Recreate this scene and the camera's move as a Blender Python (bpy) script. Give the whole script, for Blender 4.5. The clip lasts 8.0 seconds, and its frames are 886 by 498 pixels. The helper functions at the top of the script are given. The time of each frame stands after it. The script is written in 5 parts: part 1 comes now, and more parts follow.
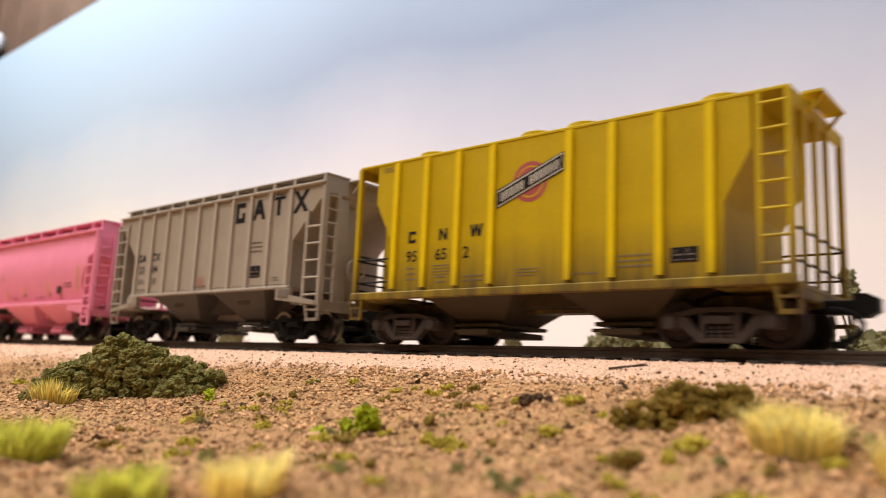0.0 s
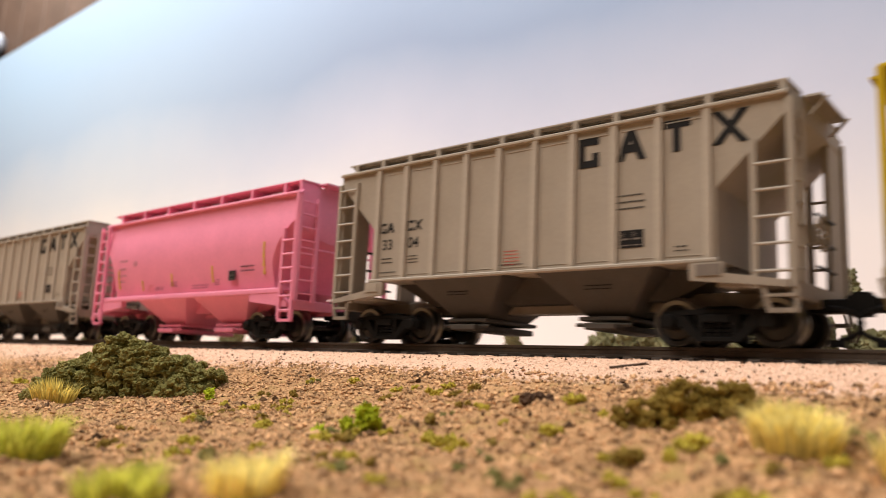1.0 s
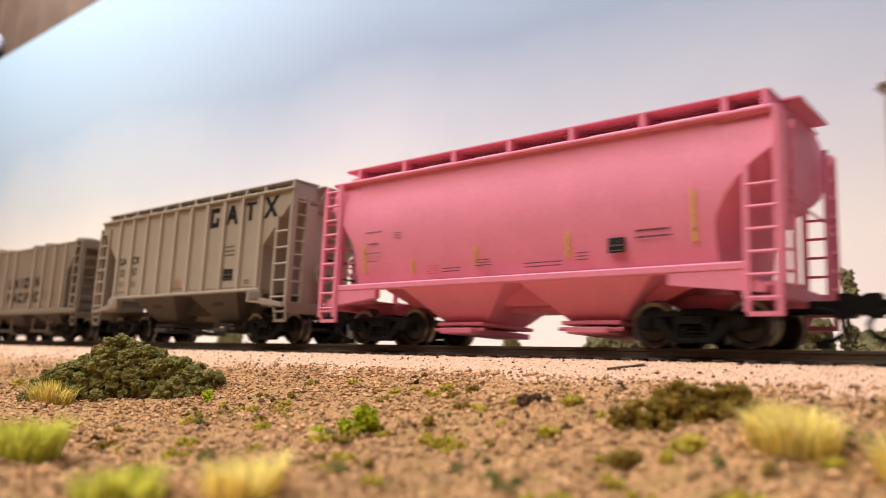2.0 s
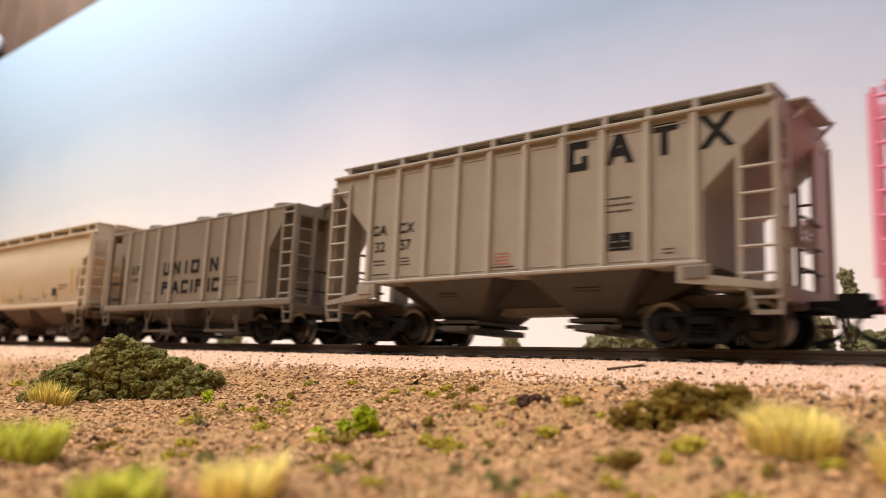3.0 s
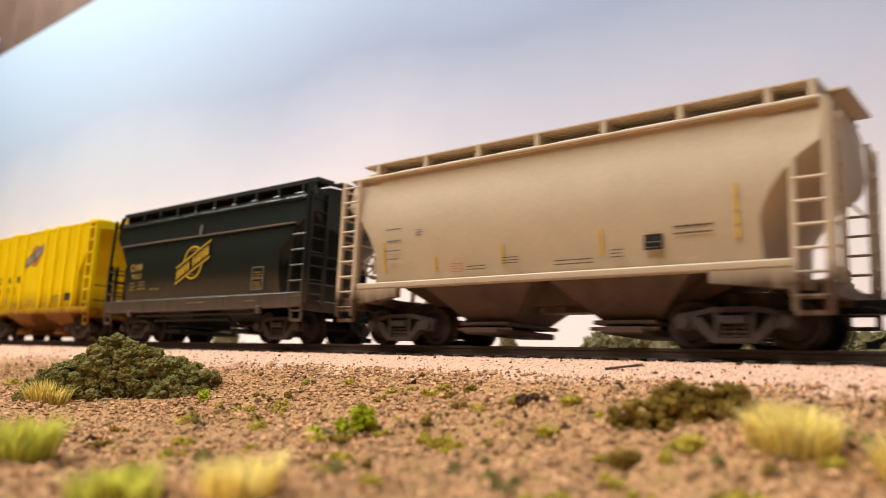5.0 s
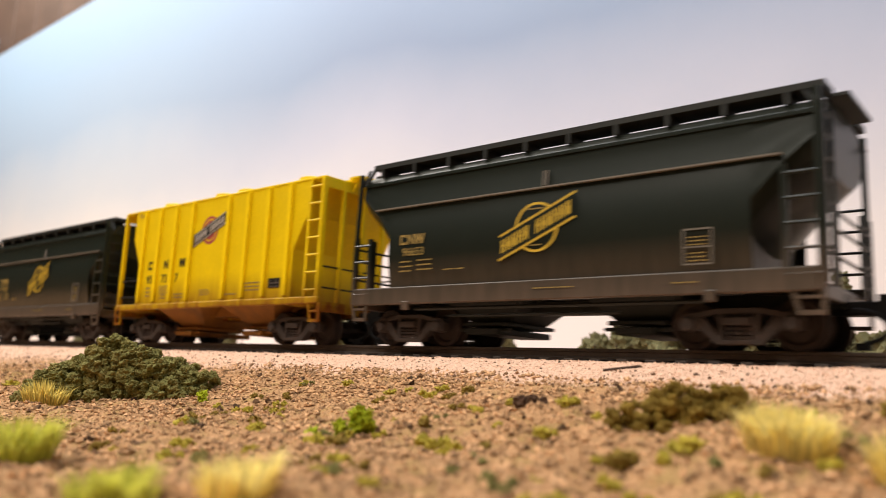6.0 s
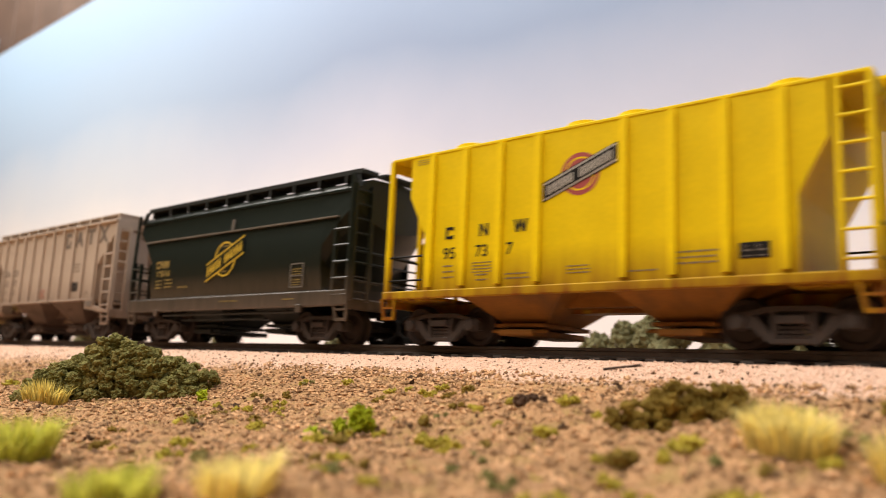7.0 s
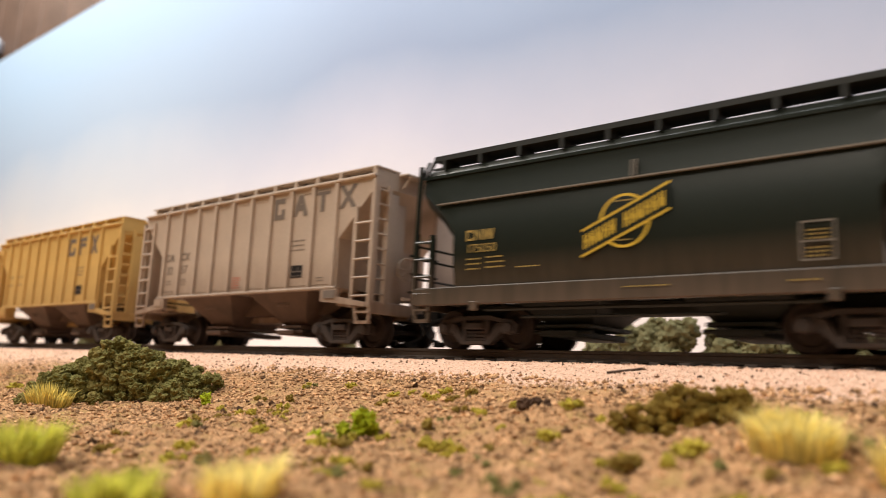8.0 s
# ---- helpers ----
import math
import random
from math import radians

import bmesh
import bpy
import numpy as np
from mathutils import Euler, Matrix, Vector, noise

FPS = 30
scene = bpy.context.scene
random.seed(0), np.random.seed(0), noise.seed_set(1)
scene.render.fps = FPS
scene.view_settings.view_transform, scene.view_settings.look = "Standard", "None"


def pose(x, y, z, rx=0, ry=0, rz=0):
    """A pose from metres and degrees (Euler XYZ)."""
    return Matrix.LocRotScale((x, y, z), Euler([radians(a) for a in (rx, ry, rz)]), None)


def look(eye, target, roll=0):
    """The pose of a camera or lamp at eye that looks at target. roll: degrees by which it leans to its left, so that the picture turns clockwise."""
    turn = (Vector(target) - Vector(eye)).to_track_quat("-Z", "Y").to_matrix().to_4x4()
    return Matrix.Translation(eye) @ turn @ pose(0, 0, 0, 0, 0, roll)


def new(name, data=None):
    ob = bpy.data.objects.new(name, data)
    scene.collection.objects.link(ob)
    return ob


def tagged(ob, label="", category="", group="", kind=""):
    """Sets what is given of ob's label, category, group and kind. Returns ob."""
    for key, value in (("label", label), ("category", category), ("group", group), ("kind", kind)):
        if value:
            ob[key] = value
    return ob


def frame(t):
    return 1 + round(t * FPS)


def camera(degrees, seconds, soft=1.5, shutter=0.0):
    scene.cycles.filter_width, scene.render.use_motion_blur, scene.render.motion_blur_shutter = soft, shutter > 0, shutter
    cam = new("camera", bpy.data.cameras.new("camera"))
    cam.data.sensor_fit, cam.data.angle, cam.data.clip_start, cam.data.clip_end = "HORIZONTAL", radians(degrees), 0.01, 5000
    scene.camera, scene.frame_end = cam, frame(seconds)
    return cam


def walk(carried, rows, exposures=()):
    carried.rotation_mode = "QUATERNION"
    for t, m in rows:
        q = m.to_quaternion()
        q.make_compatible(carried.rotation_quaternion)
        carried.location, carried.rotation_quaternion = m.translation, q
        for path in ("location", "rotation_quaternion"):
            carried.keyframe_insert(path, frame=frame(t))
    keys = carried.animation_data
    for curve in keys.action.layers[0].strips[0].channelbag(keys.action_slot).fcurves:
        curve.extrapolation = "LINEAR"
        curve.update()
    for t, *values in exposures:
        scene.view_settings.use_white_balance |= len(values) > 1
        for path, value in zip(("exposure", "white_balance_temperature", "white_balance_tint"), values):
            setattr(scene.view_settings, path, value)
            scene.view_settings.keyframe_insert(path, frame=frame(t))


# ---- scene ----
# A model railway, sized to fit the camera's view at about 1:80. x runs along the track (the train goes towards +x), y
# away from the camera, z up from the rail tops.
cam = camera(60.3, 8.0, soft=0.9, shutter=0.3)
cam.data.dof.use_dof = True
cam.data.dof.focus_distance = 0.19
cam.data.dof.aperture_fstop = 17.0
# seconds, yaw, pitch, roll in degrees, and the small sway of the camera in mm
CAM = [
    (0.0, 40.680, 9.205, 2.585, 0.00, 0.00, 0.00),
    (0.5, 40.719, 9.192, 2.618, 0.10, 0.03, -0.07),
    (1.0, 40.715, 9.220, 2.575, -0.20, 0.20, -0.27),
    (1.5, 40.622, 9.265, 2.578, 0.06, -0.04, -0.20),
    (3.0, 40.602, 9.281, 2.477, 0.09, 0.15, -0.01),
    (3.5, 40.602, 9.287, 2.541, 0.07, 0.13, -0.08),
    (4.0, 40.538, 9.315, 2.603, 0.08, 0.07, -0.20),
    (4.5, 40.424, 9.319, 2.587, -0.52, 0.31, -0.35),
    (6.0, 40.236, 9.397, 2.634, -0.34, 0.21, -0.21),
    (6.5, 40.207, 9.410, 2.654, -0.54, 0.46, -0.27),
    (7.0, 40.255, 9.369, 2.611, -0.38, 0.39, -0.30),
    (7.5, 40.328, 9.442, 2.644, -0.14, 0.31, -0.19),
    (8.0, 40.495, 9.557, 2.646, -0.42, 0.31, -0.18),
]


def eye(yaw, pitch, roll, dx, dy, dz):
    return pose(dx / 1000, -0.1717 + dy / 1000, -0.0077 + dz / 1000, 0, 0, yaw) @ pose(0, 0, 0, 90 + pitch, 0, 0) @ pose(0, 0, 0, 0, 0, roll)


walk(cam, [(t, eye(*r)) for t, *r in CAM])

# ---- light: ceiling lamps of the room ----
scene.view_settings.exposure = 0.0
world = bpy.data.worlds.new("room_air")
scene.world = world
world.use_nodes = True
world.node_tree.nodes["Background"].inputs[0].default_value = (0.75, 0.72, 0.70, 1)
world.node_tree.nodes["Background"].inputs[1].default_value = 0.004


def area(name, m, sx, sy, watts, colour):
    d = bpy.data.lights.new(name, "AREA")
    d.shape, d.size, d.size_y, d.energy, d.color = "RECTANGLE", sx, sy, watts, colour
    ob = new(name, d)
    ob.matrix_world = m
    return ob


area("ceiling_lamp_light", look((-0.88, -0.40, 1.10), (-0.60, -0.03, 0.0)), 2.7, 0.26, 38.5, (1.0, 0.90, 0.78))
area("backdrop_lamp_light", look((-0.42, -0.10, 1.05), (-0.45, 0.30, 0.25)), 2.4, 0.12, 15.5, (0.93, 0.96, 1.0))


# ---- materials ----
def socket(node, name):
    return node.inputs[name]


def material(name, colour, rough=0.6, metal=0.0, var=0.12, scale=300.0, bump=0.0, bump_scale=2000.0, tint=None, tint_amount=0.0, island=False, spec=0.5):
    """Base colour with variation at two scales, a second colour in stains, and fine relief."""
    m = bpy.data.materials.new(name)
    m.use_nodes = True
    nt = m.node_tree
    b = nt.nodes["Principled BSDF"]
    b.inputs["Roughness"].default_value, b.inputs["Metallic"].default_value = rough, metal
    b.inputs["Specular IOR Level"].default_value = spec
    co = nt.nodes.new("ShaderNodeTexCoord")
    n1, n2 = nt.nodes.new("ShaderNodeTexNoise"), nt.nodes.new("ShaderNodeTexNoise")
    for n, sc in ((n1, scale), (n2, scale * 9)):
        n.inputs["Scale"].default_value, n.inputs["Detail"].default_value = sc, 5
        nt.links.new(co.outputs["Object"], n.inputs["Vector"])
    add = nt.nodes.new("ShaderNodeMath")
    add.operation = "ADD"
    nt.links.new(n1.outputs["Fac"], add.inputs[0])
    nt.links.new(n2.outputs["Fac"], add.inputs[1])
    src = add.outputs[0]
    if island:
        g = nt.nodes.new("ShaderNodeNewGeometry")
        a2 = nt.nodes.new("ShaderNodeMath")
        a2.operation = "MULTIPLY_ADD"
        nt.links.new(g.outputs["Random Per Island"], a2.inputs[0])
        a2.inputs[1].default_value = 1.0
        nt.links.new(src, a2.inputs[2])
        sub = nt.nodes.new("ShaderNodeMath")
        sub.operation = "SUBTRACT"
        nt.links.new(a2.outputs[0], sub.inputs[0])
        sub.inputs[1].default_value = 0.5
        src = sub.outputs[0]
    ramp = nt.nodes.new("ShaderNodeMapRange")
    ramp.inputs["From Min"].default_value, ramp.inputs["From Max"].default_value = 0.5, 1.5
    ramp.inputs["To Min"].default_value, ramp.inputs["To Max"].default_value = 1 - var, 1 + var
    nt.links.new(src, ramp.inputs["Value"])
    mul = nt.nodes.new("ShaderNodeVectorMath")
    mul.operation = "SCALE"
    mul.inputs[0].default_value = colour
    nt.links.new(ramp.outputs[0], mul.inputs["Scale"])
    out = mul.outputs[0]
    if tint:
        st = nt.nodes.new("ShaderNodeMapRange")
        st.inputs["From Min"].default_value, st.inputs["From Max"].default_value = 0.5, 0.72
        st.inputs["To Min"].default_value, st.inputs["To Max"].default_value = 0, tint_amount
        n3 = nt.nodes.new("ShaderNodeTexNoise")
        n3.inputs["Scale"].default_value, n3.inputs["Detail"].default_value = scale * 0.6, 6
        nt.links.new(co.outputs["Object"], n3.inputs["Vector"])
        nt.links.new(n3.outputs["Fac"], st.inputs["Value"])
        mix = nt.nodes.new("ShaderNodeMix")
        mix.data_type = "RGBA"
        nt.links.new(st.outputs[0], mix.inputs[0])
        nt.links.new(out, mix.inputs[6])
        mix.inputs[7].default_value = (*tint, 1)
        out = mix.outputs[2]
    nt.links.new(out, b.inputs["Base Color"])
    if bump:
        nb = nt.nodes.new("ShaderNodeTexNoise")
        nb.inputs["Scale"].default_value, nb.inputs["Detail"].default_value = bump_scale, 4
        nt.links.new(co.outputs["Object"], nb.inputs["Vector"])
        bp = nt.nodes.new("ShaderNodeBump")
        bp.inputs["Strength"].default_value, bp.inputs["Distance"].default_value = 1.0, bump
        nt.links.new(nb.outputs["Fac"], bp.inputs["Height"])
        nt.links.new(bp.outputs[0], b.inputs["Normal"])
    return m


def weathered(name, colour, dirt_or_shade, low, high, amount, rough=0.55, scale=120.0, spec=0.16, var=0.10, upper_mix=0.03):
    """Car paint with a second tone, road grime on some cars and painted shade on others, that thins out from height low
    to height high, broken by noise and streaks.
    """
    m = material(name, colour, rough, var=var, scale=scale, bump=0.00003, bump_scale=3000, spec=spec)
    nt = m.node_tree
    b = nt.nodes["Principled BSDF"]
    paint = b.inputs["Base Color"].links[0].from_socket
    co = nt.nodes.new("ShaderNodeTexCoord")
    sep = nt.nodes.new("ShaderNodeSeparateXYZ")
    nt.links.new(co.outputs["Object"], sep.inputs[0])
    mp = nt.nodes.new("ShaderNodeMapping")
    mp.inputs["Scale"].default_value = (420, 420, 45)
    nt.links.new(co.outputs["Object"], mp.inputs[0])
    nz = nt.nodes.new("ShaderNodeTexNoise")
    nz.inputs["Scale"].default_value, nz.inputs["Detail"].default_value = 1.0, 5
    nt.links.new(mp.outputs[0], nz.inputs["Vector"])
    r = nt.nodes.new("ShaderNodeMapRange")
    r.inputs["From Min"].default_value, r.inputs["From Max"].default_value = low, high
    r.inputs["To Min"].default_value, r.inputs["To Max"].default_value = amount, upper_mix
    nt.links.new(sep.outputs[2], r.inputs["Value"])
    k = nt.nodes.new("ShaderNodeMath")
    k.operation = "MULTIPLY"
    k.use_clamp = True
    nt.links.new(r.outputs[0], k.inputs[0])
    s2 = nt.nodes.new("ShaderNodeMath")
    s2.operation = "MULTIPLY_ADD"
    nt.links.new(nz.outputs["Fac"], s2.inputs[0])
    s2.inputs[1].default_value, s2.inputs[2].default_value = 1.2, 0.4
    nt.links.new(s2.outputs[0], k.inputs[1])
    mix = nt.nodes.new("ShaderNodeMix")
    mix.data_type = "RGBA"
    nt.links.new(k.outputs[0], mix.inputs[0])
    nt.links.new(paint, mix.inputs[6])
    mix.inputs[7].default_value = (*dirt_or_shade, 1)
    nt.links.new(mix.outputs[2], b.inputs["Base Color"])
    return m


M_RAIL = material("rail_steel", (0.10, 0.075, 0.06), 0.5, 0.6, 0.3, 400, 0.00005, 3000)
M_TIE = material("tie_plastic", (0.045, 0.035, 0.03), 0.8, 0, 0.4, 300, 0.0001, 2500)
M_STONE = material("ballast_stone", (0.74, 0.49, 0.355), 0.95, 0, 0.16, 900, island=True, spec=0.15)
M_STONE_DARK = material("dark_stone", (0.12, 0.068, 0.038), 0.95, 0, 0.6, 900, island=True, spec=0.1)
M_SOIL_GRAIN = material("soil_grain", (0.46, 0.272, 0.142), 0.95, 0, 0.58, 900, island=True, spec=0.1)
M_BLACK = material("black_plastic", (0.008, 0.0075, 0.0075), 0.6, 0, 0.3, 500, 0.00003, spec=0.12)
M_TRUCK = material("weathered_truck", (0.044, 0.033, 0.029), 0.8, 0, 0.35, 400, 0.00005, 3000, (0.075, 0.045, 0.032), 0.6)
M_WHEEL = material("wheel_metal", (0.03, 0.028, 0.027), 0.4, 0.3, 0.3, 400)
M_TREAD = material("wheel_tread", (0.21, 0.205, 0.20), 0.3, 1.0, 0.15, 400)
M_RUSTWHEEL = material("rusty_wheel", (0.035, 0.022, 0.018), 0.7, 0.2, 0.35, 500)
M_INK = material("lettering_ink", (0.010, 0.009, 0.010), 0.7, 0, 0.2, 400, spec=0.2)
M_INKGREY = material("faded_ink", (0.16, 0.13, 0.11), 0.7, 0, 0.2, 400)
M_RED = material("red_ink", (0.50, 0.10, 0.07), 0.6, 0, 0.2, 400)
M_LOGORED = material("emblem_red", (0.38, 0.065, 0.06), 0.6, 0, 0.2, 400)
M_GOLD = material("yellow_ink", (0.62, 0.42, 0.03), 0.6, 0, 0.2, 400)
M_GOLDFADE = material("dulled_yellow_ink", (0.34, 0.24, 0.06), 0.7, 0, 0.3, 400)
M_WHITE = material("pale_ink", (0.62, 0.58, 0.52), 0.6, 0, 0.15, 400)

# light on the raised ribs is painted in: paler rib copies, darker panels
# grey beige darkens below 17.5 mm as painted shade under the body
M_BEIGE = weathered("grey_beige_paint", (0.39, 0.338, 0.285), (0.15, 0.125, 0.105), 0.004, 0.0175, 0.75, upper_mix=0.12)
M_BEIGERIB_LIT = weathered("grey_beige_rib_lit", (0.42, 0.365, 0.31), (0.15, 0.125, 0.105), 0.004, 0.0175, 0.6, upper_mix=0.0)
M_YELRIB_LIT = weathered("yellow_rib_lit", (0.74, 0.54, 0.001), (0.10, 0.065, 0.028), 0.0095, 0.021, 0.8, upper_mix=0.0)
M_YEL2RIB_LIT = weathered("bright_yellow_rib_lit", (0.92, 0.68, 0.001), (0.22, 0.075, 0.008), 0.0095, 0.021, 0.9, upper_mix=0.0)
M_BEIGEOLD = weathered("dusty_grey_paint", (0.50, 0.41, 0.335), (0.17, 0.10, 0.065), 0.008, 0.030, 0.75)
M_YEL = weathered("yellow_paint", (0.56, 0.395, 0.001), (0.10, 0.065, 0.028), 0.0100, 0.028, 0.95, upper_mix=0.15)
M_YEL2 = weathered("bright_yellow_paint", (0.86, 0.63, 0.001), (0.22, 0.075, 0.008), 0.0100, 0.0240, 1.0, upper_mix=0.06)
# pink only turns a deeper pink below 18 mm
M_PINK = weathered("pink_paint", (0.80, 0.265, 0.40), (0.48, 0.14, 0.22), 0.004, 0.018, 0.3)
# flat grey turns darker below 15.5 mm
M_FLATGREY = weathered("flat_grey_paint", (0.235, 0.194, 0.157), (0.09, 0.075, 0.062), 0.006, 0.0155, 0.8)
M_FLATGREYRIB_LIT = weathered("flat_grey_rib_lit", (0.34, 0.285, 0.235), (0.12, 0.10, 0.083), 0.006, 0.0155, 0.7, upper_mix=0.0)
M_CREAM = weathered("cream_paint", (0.60, 0.49, 0.36), (0.085, 0.048, 0.03), 0.0120, 0.0165, 0.95)
M_GREEN = weathered("dark_green_paint", (0.010, 0.015, 0.011), (0.155, 0.112, 0.085), 0.0100, 0.024, 0.68, rough=0.36, spec=0.30, upper_mix=0.01)
M_TAN = weathered("faded_yellow_paint", (0.64, 0.43, 0.15), (0.26, 0.16, 0.09), 0.006, 0.035, 0.6)
M_DUSTRAIL = material("dusty_moulding", (0.17, 0.15, 0.125), 0.8, 0, 0.2, 300)
# bays painted darker for shade under the cars; the last three carry grime too
M_BAYGREY = material("shaded_grey_bay", (0.066, 0.058, 0.052), 0.7, 0, 0.25, 200, 0.00003, 3000, (0.07, 0.055, 0.045), 0.7)
M_BAYBROWN = material("rust_brown_shaded_bay", (0.10, 0.062, 0.045), 0.8, 0, 0.3, 200, 0.00003, 3000, (0.05, 0.032, 0.024), 0.7)
M_BAYOLIVE = material("grimy_yellow_shaded_bay", (0.052, 0.034, 0.013), 0.8, 0, 0.3, 200, 0.00003, 3000, (0.05, 0.035, 0.018), 0.7)
M_BAYORANGE = material("rusty_yellow_shaded_bay", (0.24, 0.095, 0.009), 0.8, 0, 0.3, 200, 0.00003, 3000, (0.10, 0.045, 0.012), 0.7)
M_DARKWALK = material("dark_roofwalk", (0.018, 0.020, 0.018), 0.6, 0, 0.3, 500, spec=0.3)


# ---- mesh tools ----
MM = 0.001
WHEEL_R = 0.0052


def box(bm, x0, x1, y0, y1, z0, z1, bevel=0.0):
    v = [bm.verts.new((x, y, z)) for x in (x0, x1) for y in (y0, y1) for z in (z0, z1)]
    fs = [bm.faces.new([v[i] for i in q]) for q in ((0, 1, 3, 2), (4, 6, 7, 5), (0, 4, 5, 1), (2, 3, 7, 6), (0, 2, 6, 4), (1, 5, 7, 3))]
    if bevel:
        es = list({e for f in fs for e in f.edges})
        bmesh.ops.bevel(bm, geom=es, offset=bevel, segments=1, affect="EDGES", profile=0.5)


def prism(bm, pts, y0, y1):
    """A closed outline in x and z, drawn out from y0 to y1."""
    a, b = [bm.verts.new((x, y0, z)) for x, z in pts], [bm.verts.new((x, y1, z)) for x, z in pts]
    n = len(pts)
    bm.faces.new(a)
    bm.faces.new(b[::-1])
    for i in range(n):
        bm.faces.new((a[i], b[i], b[(i + 1) % n], a[(i + 1) % n]))


def loft(bm, rings, caps=True):
    vs = [[bm.verts.new(p) for p in r] for r in rings]
    n = len(vs[0])
    for a, b in zip(vs, vs[1:]):
        for i in range(n):
            bm.faces.new((a[i], a[(i + 1) % n], b[(i + 1) % n], b[i]))
    if caps:
        bm.faces.new(vs[0][::-1])
        bm.faces.new(vs[-1])


def rod(bm, p0, p1, r, seg=6):
    p0, p1 = Vector(p0), Vector(p1)
    q = (p1 - p0).to_track_quat("Z", "Y")
    ring = [q @ Vector((r * math.cos(2 * math.pi * i / seg), r * math.sin(2 * math.pi * i / seg), 0)) for i in range(seg)]
    loft(bm, [[p0 + c for c in ring], [p1 + c for c in ring]])


def bar(bm, p0, p1, w, d):
    """A flat bar between two points, w along x, d along y."""
    p0, p1 = Vector(p0), Vector(p1)
    c = [Vector((sx * w / 2, sy * d / 2, 0)) for sx, sy in ((-1, -1), (1, -1), (1, 1), (-1, 1))]
    loft(bm, [[p0 + k for k in c], [p1 + k for k in c]])


def lathe(bm, prof, seg=24, axis="y"):
    """Turn a profile of (radius, along) round the axis."""
    rings = []
    for i in range(seg):
        a = 2 * math.pi * i / seg
        rings.append([(r * math.cos(a), y, r * math.sin(a)) if axis == "y" else (r * math.cos(a), r * math.sin(a), y) for r, y in prof])
    rings.append(rings[0])
    vs = [[bm.verts.new(p) for p in r] for r in rings[:-1]]
    n = len(prof)
    for i in range(seg):
        a, b = vs[i], vs[(i + 1) % seg]
        for k in range(n - 1):
            bm.faces.new((a[k], b[k], b[k + 1], a[k + 1]))


def mesh_of(name, bm, mat, smooth=False):
    bmesh.ops.recalc_face_normals(bm, faces=bm.faces)
    me = bpy.data.meshes.new(name)
    bm.to_mesh(me)
    bm.free()
    me.materials.append(mat)
    if smooth:
        for p in me.polygons:
            p.use_smooth = True
    return me


def part(name, bm, mat, parent, label="", smooth=False):
    ob = new(name, mesh_of(name, bm, mat, smooth) if isinstance(bm, bmesh.types.BMesh) else bm)
    ob.parent = parent
    return tagged(ob, label)


def thing(name, label, category, group="", kind=""):
    return tagged(new(name), label, category, group, kind)


B = bmesh.new


# ---- ground ----
PROFILE = ((-0.45, -0.0245), (-0.11, -0.0222), (-0.085, -0.0195), (-0.06, -0.0145), (-0.036, -0.0085), (-0.031, -0.0072), (-0.0195, -0.0034),
           (0.026, -0.0034), (0.038, -0.009), (0.06, -0.012), (0.45, -0.010))
PY, PZ = [p[0] for p in PROFILE], [p[1] for p in PROFILE]


def lift(x, y):
    """Height of the scenery at a place."""
    z = float(np.interp(y, PY, PZ))
    if y < -0.03:
        k = min(1.0, (-0.03 - y) / 0.03)
        z += k * (0.0024 * noise.noise((x * 24, y * 24, 3.1)) + 0.0014 * noise.noise((x * 85, y * 85, 7.7)) + 0.0011 * noise.noise((x * 240, y * 240, 2.2)))
    return z + 0.0003 * noise.noise((x * 400, y * 400, 1.3))


def ground_material():
    m = material("scenery_soil", (0.45, 0.255, 0.125), 0.95, 0, 0.55, 260, 0.0012, 1300, (0.33, 0.235, 0.075), 0.7, spec=0.1)
    nt = m.node_tree
    b = nt.nodes["Principled BSDF"]
    soil = b.inputs["Base Color"].links[0].from_socket
    co = nt.nodes.new("ShaderNodeTexCoord")
    sep = nt.nodes.new("ShaderNodeSeparateXYZ")
    nt.links.new(co.outputs["Object"], sep.inputs[0])
    nz = nt.nodes.new("ShaderNodeTexNoise")
    nz.inputs["Scale"].default_value, nz.inputs["Detail"].default_value = 90, 8
    nt.links.new(co.outputs["Object"], nz.inputs["Vector"])
    k = nt.nodes.new("ShaderNodeMath")
    k.operation = "MULTIPLY_ADD"
    nt.links.new(nz.outputs["Fac"], k.inputs[0])
    k.inputs[1].default_value = 0.030
    nt.links.new(sep.outputs[1], k.inputs[2])
    r = nt.nodes.new("ShaderNodeMapRange")
    r.inputs["From Min"].default_value, r.inputs["From Max"].default_value = -0.024, -0.016
    nt.links.new(k.outputs[0], r.inputs["Value"])
    mix = nt.nodes.new("ShaderNodeMix")
    mix.data_type = "RGBA"
    nt.links.new(r.outputs[0], mix.inputs[0])
    nt.links.new(soil, mix.inputs[6])
    mix.inputs[7].default_value = (0.74, 0.49, 0.355, 1)
    nt.links.new(mix.outputs[2], b.inputs["Base Color"])
    return m


def grid_mesh(name, xs, ys, mat):
    verts = [(x, y, lift(x, y)) for x in xs for y in ys]
    ny = len(ys)
    faces = [(i * ny + j, (i + 1) * ny + j, (i + 1) * ny + j + 1, i * ny + j + 1) for i in range(len(xs) - 1) for j in range(ny - 1)]
    me = bpy.data.meshes.new(name)
    me.from_pydata(verts, [], faces)
    me.materials.append(mat)
    for p in me.polygons:
        p.use_smooth = True
    return me


gx = list(np.arange(-2.2, -0.60, 0.02)) + list(np.arange(-0.60, 0.06, 0.0014)) + list(np.arange(0.06, 1.62, 0.02))
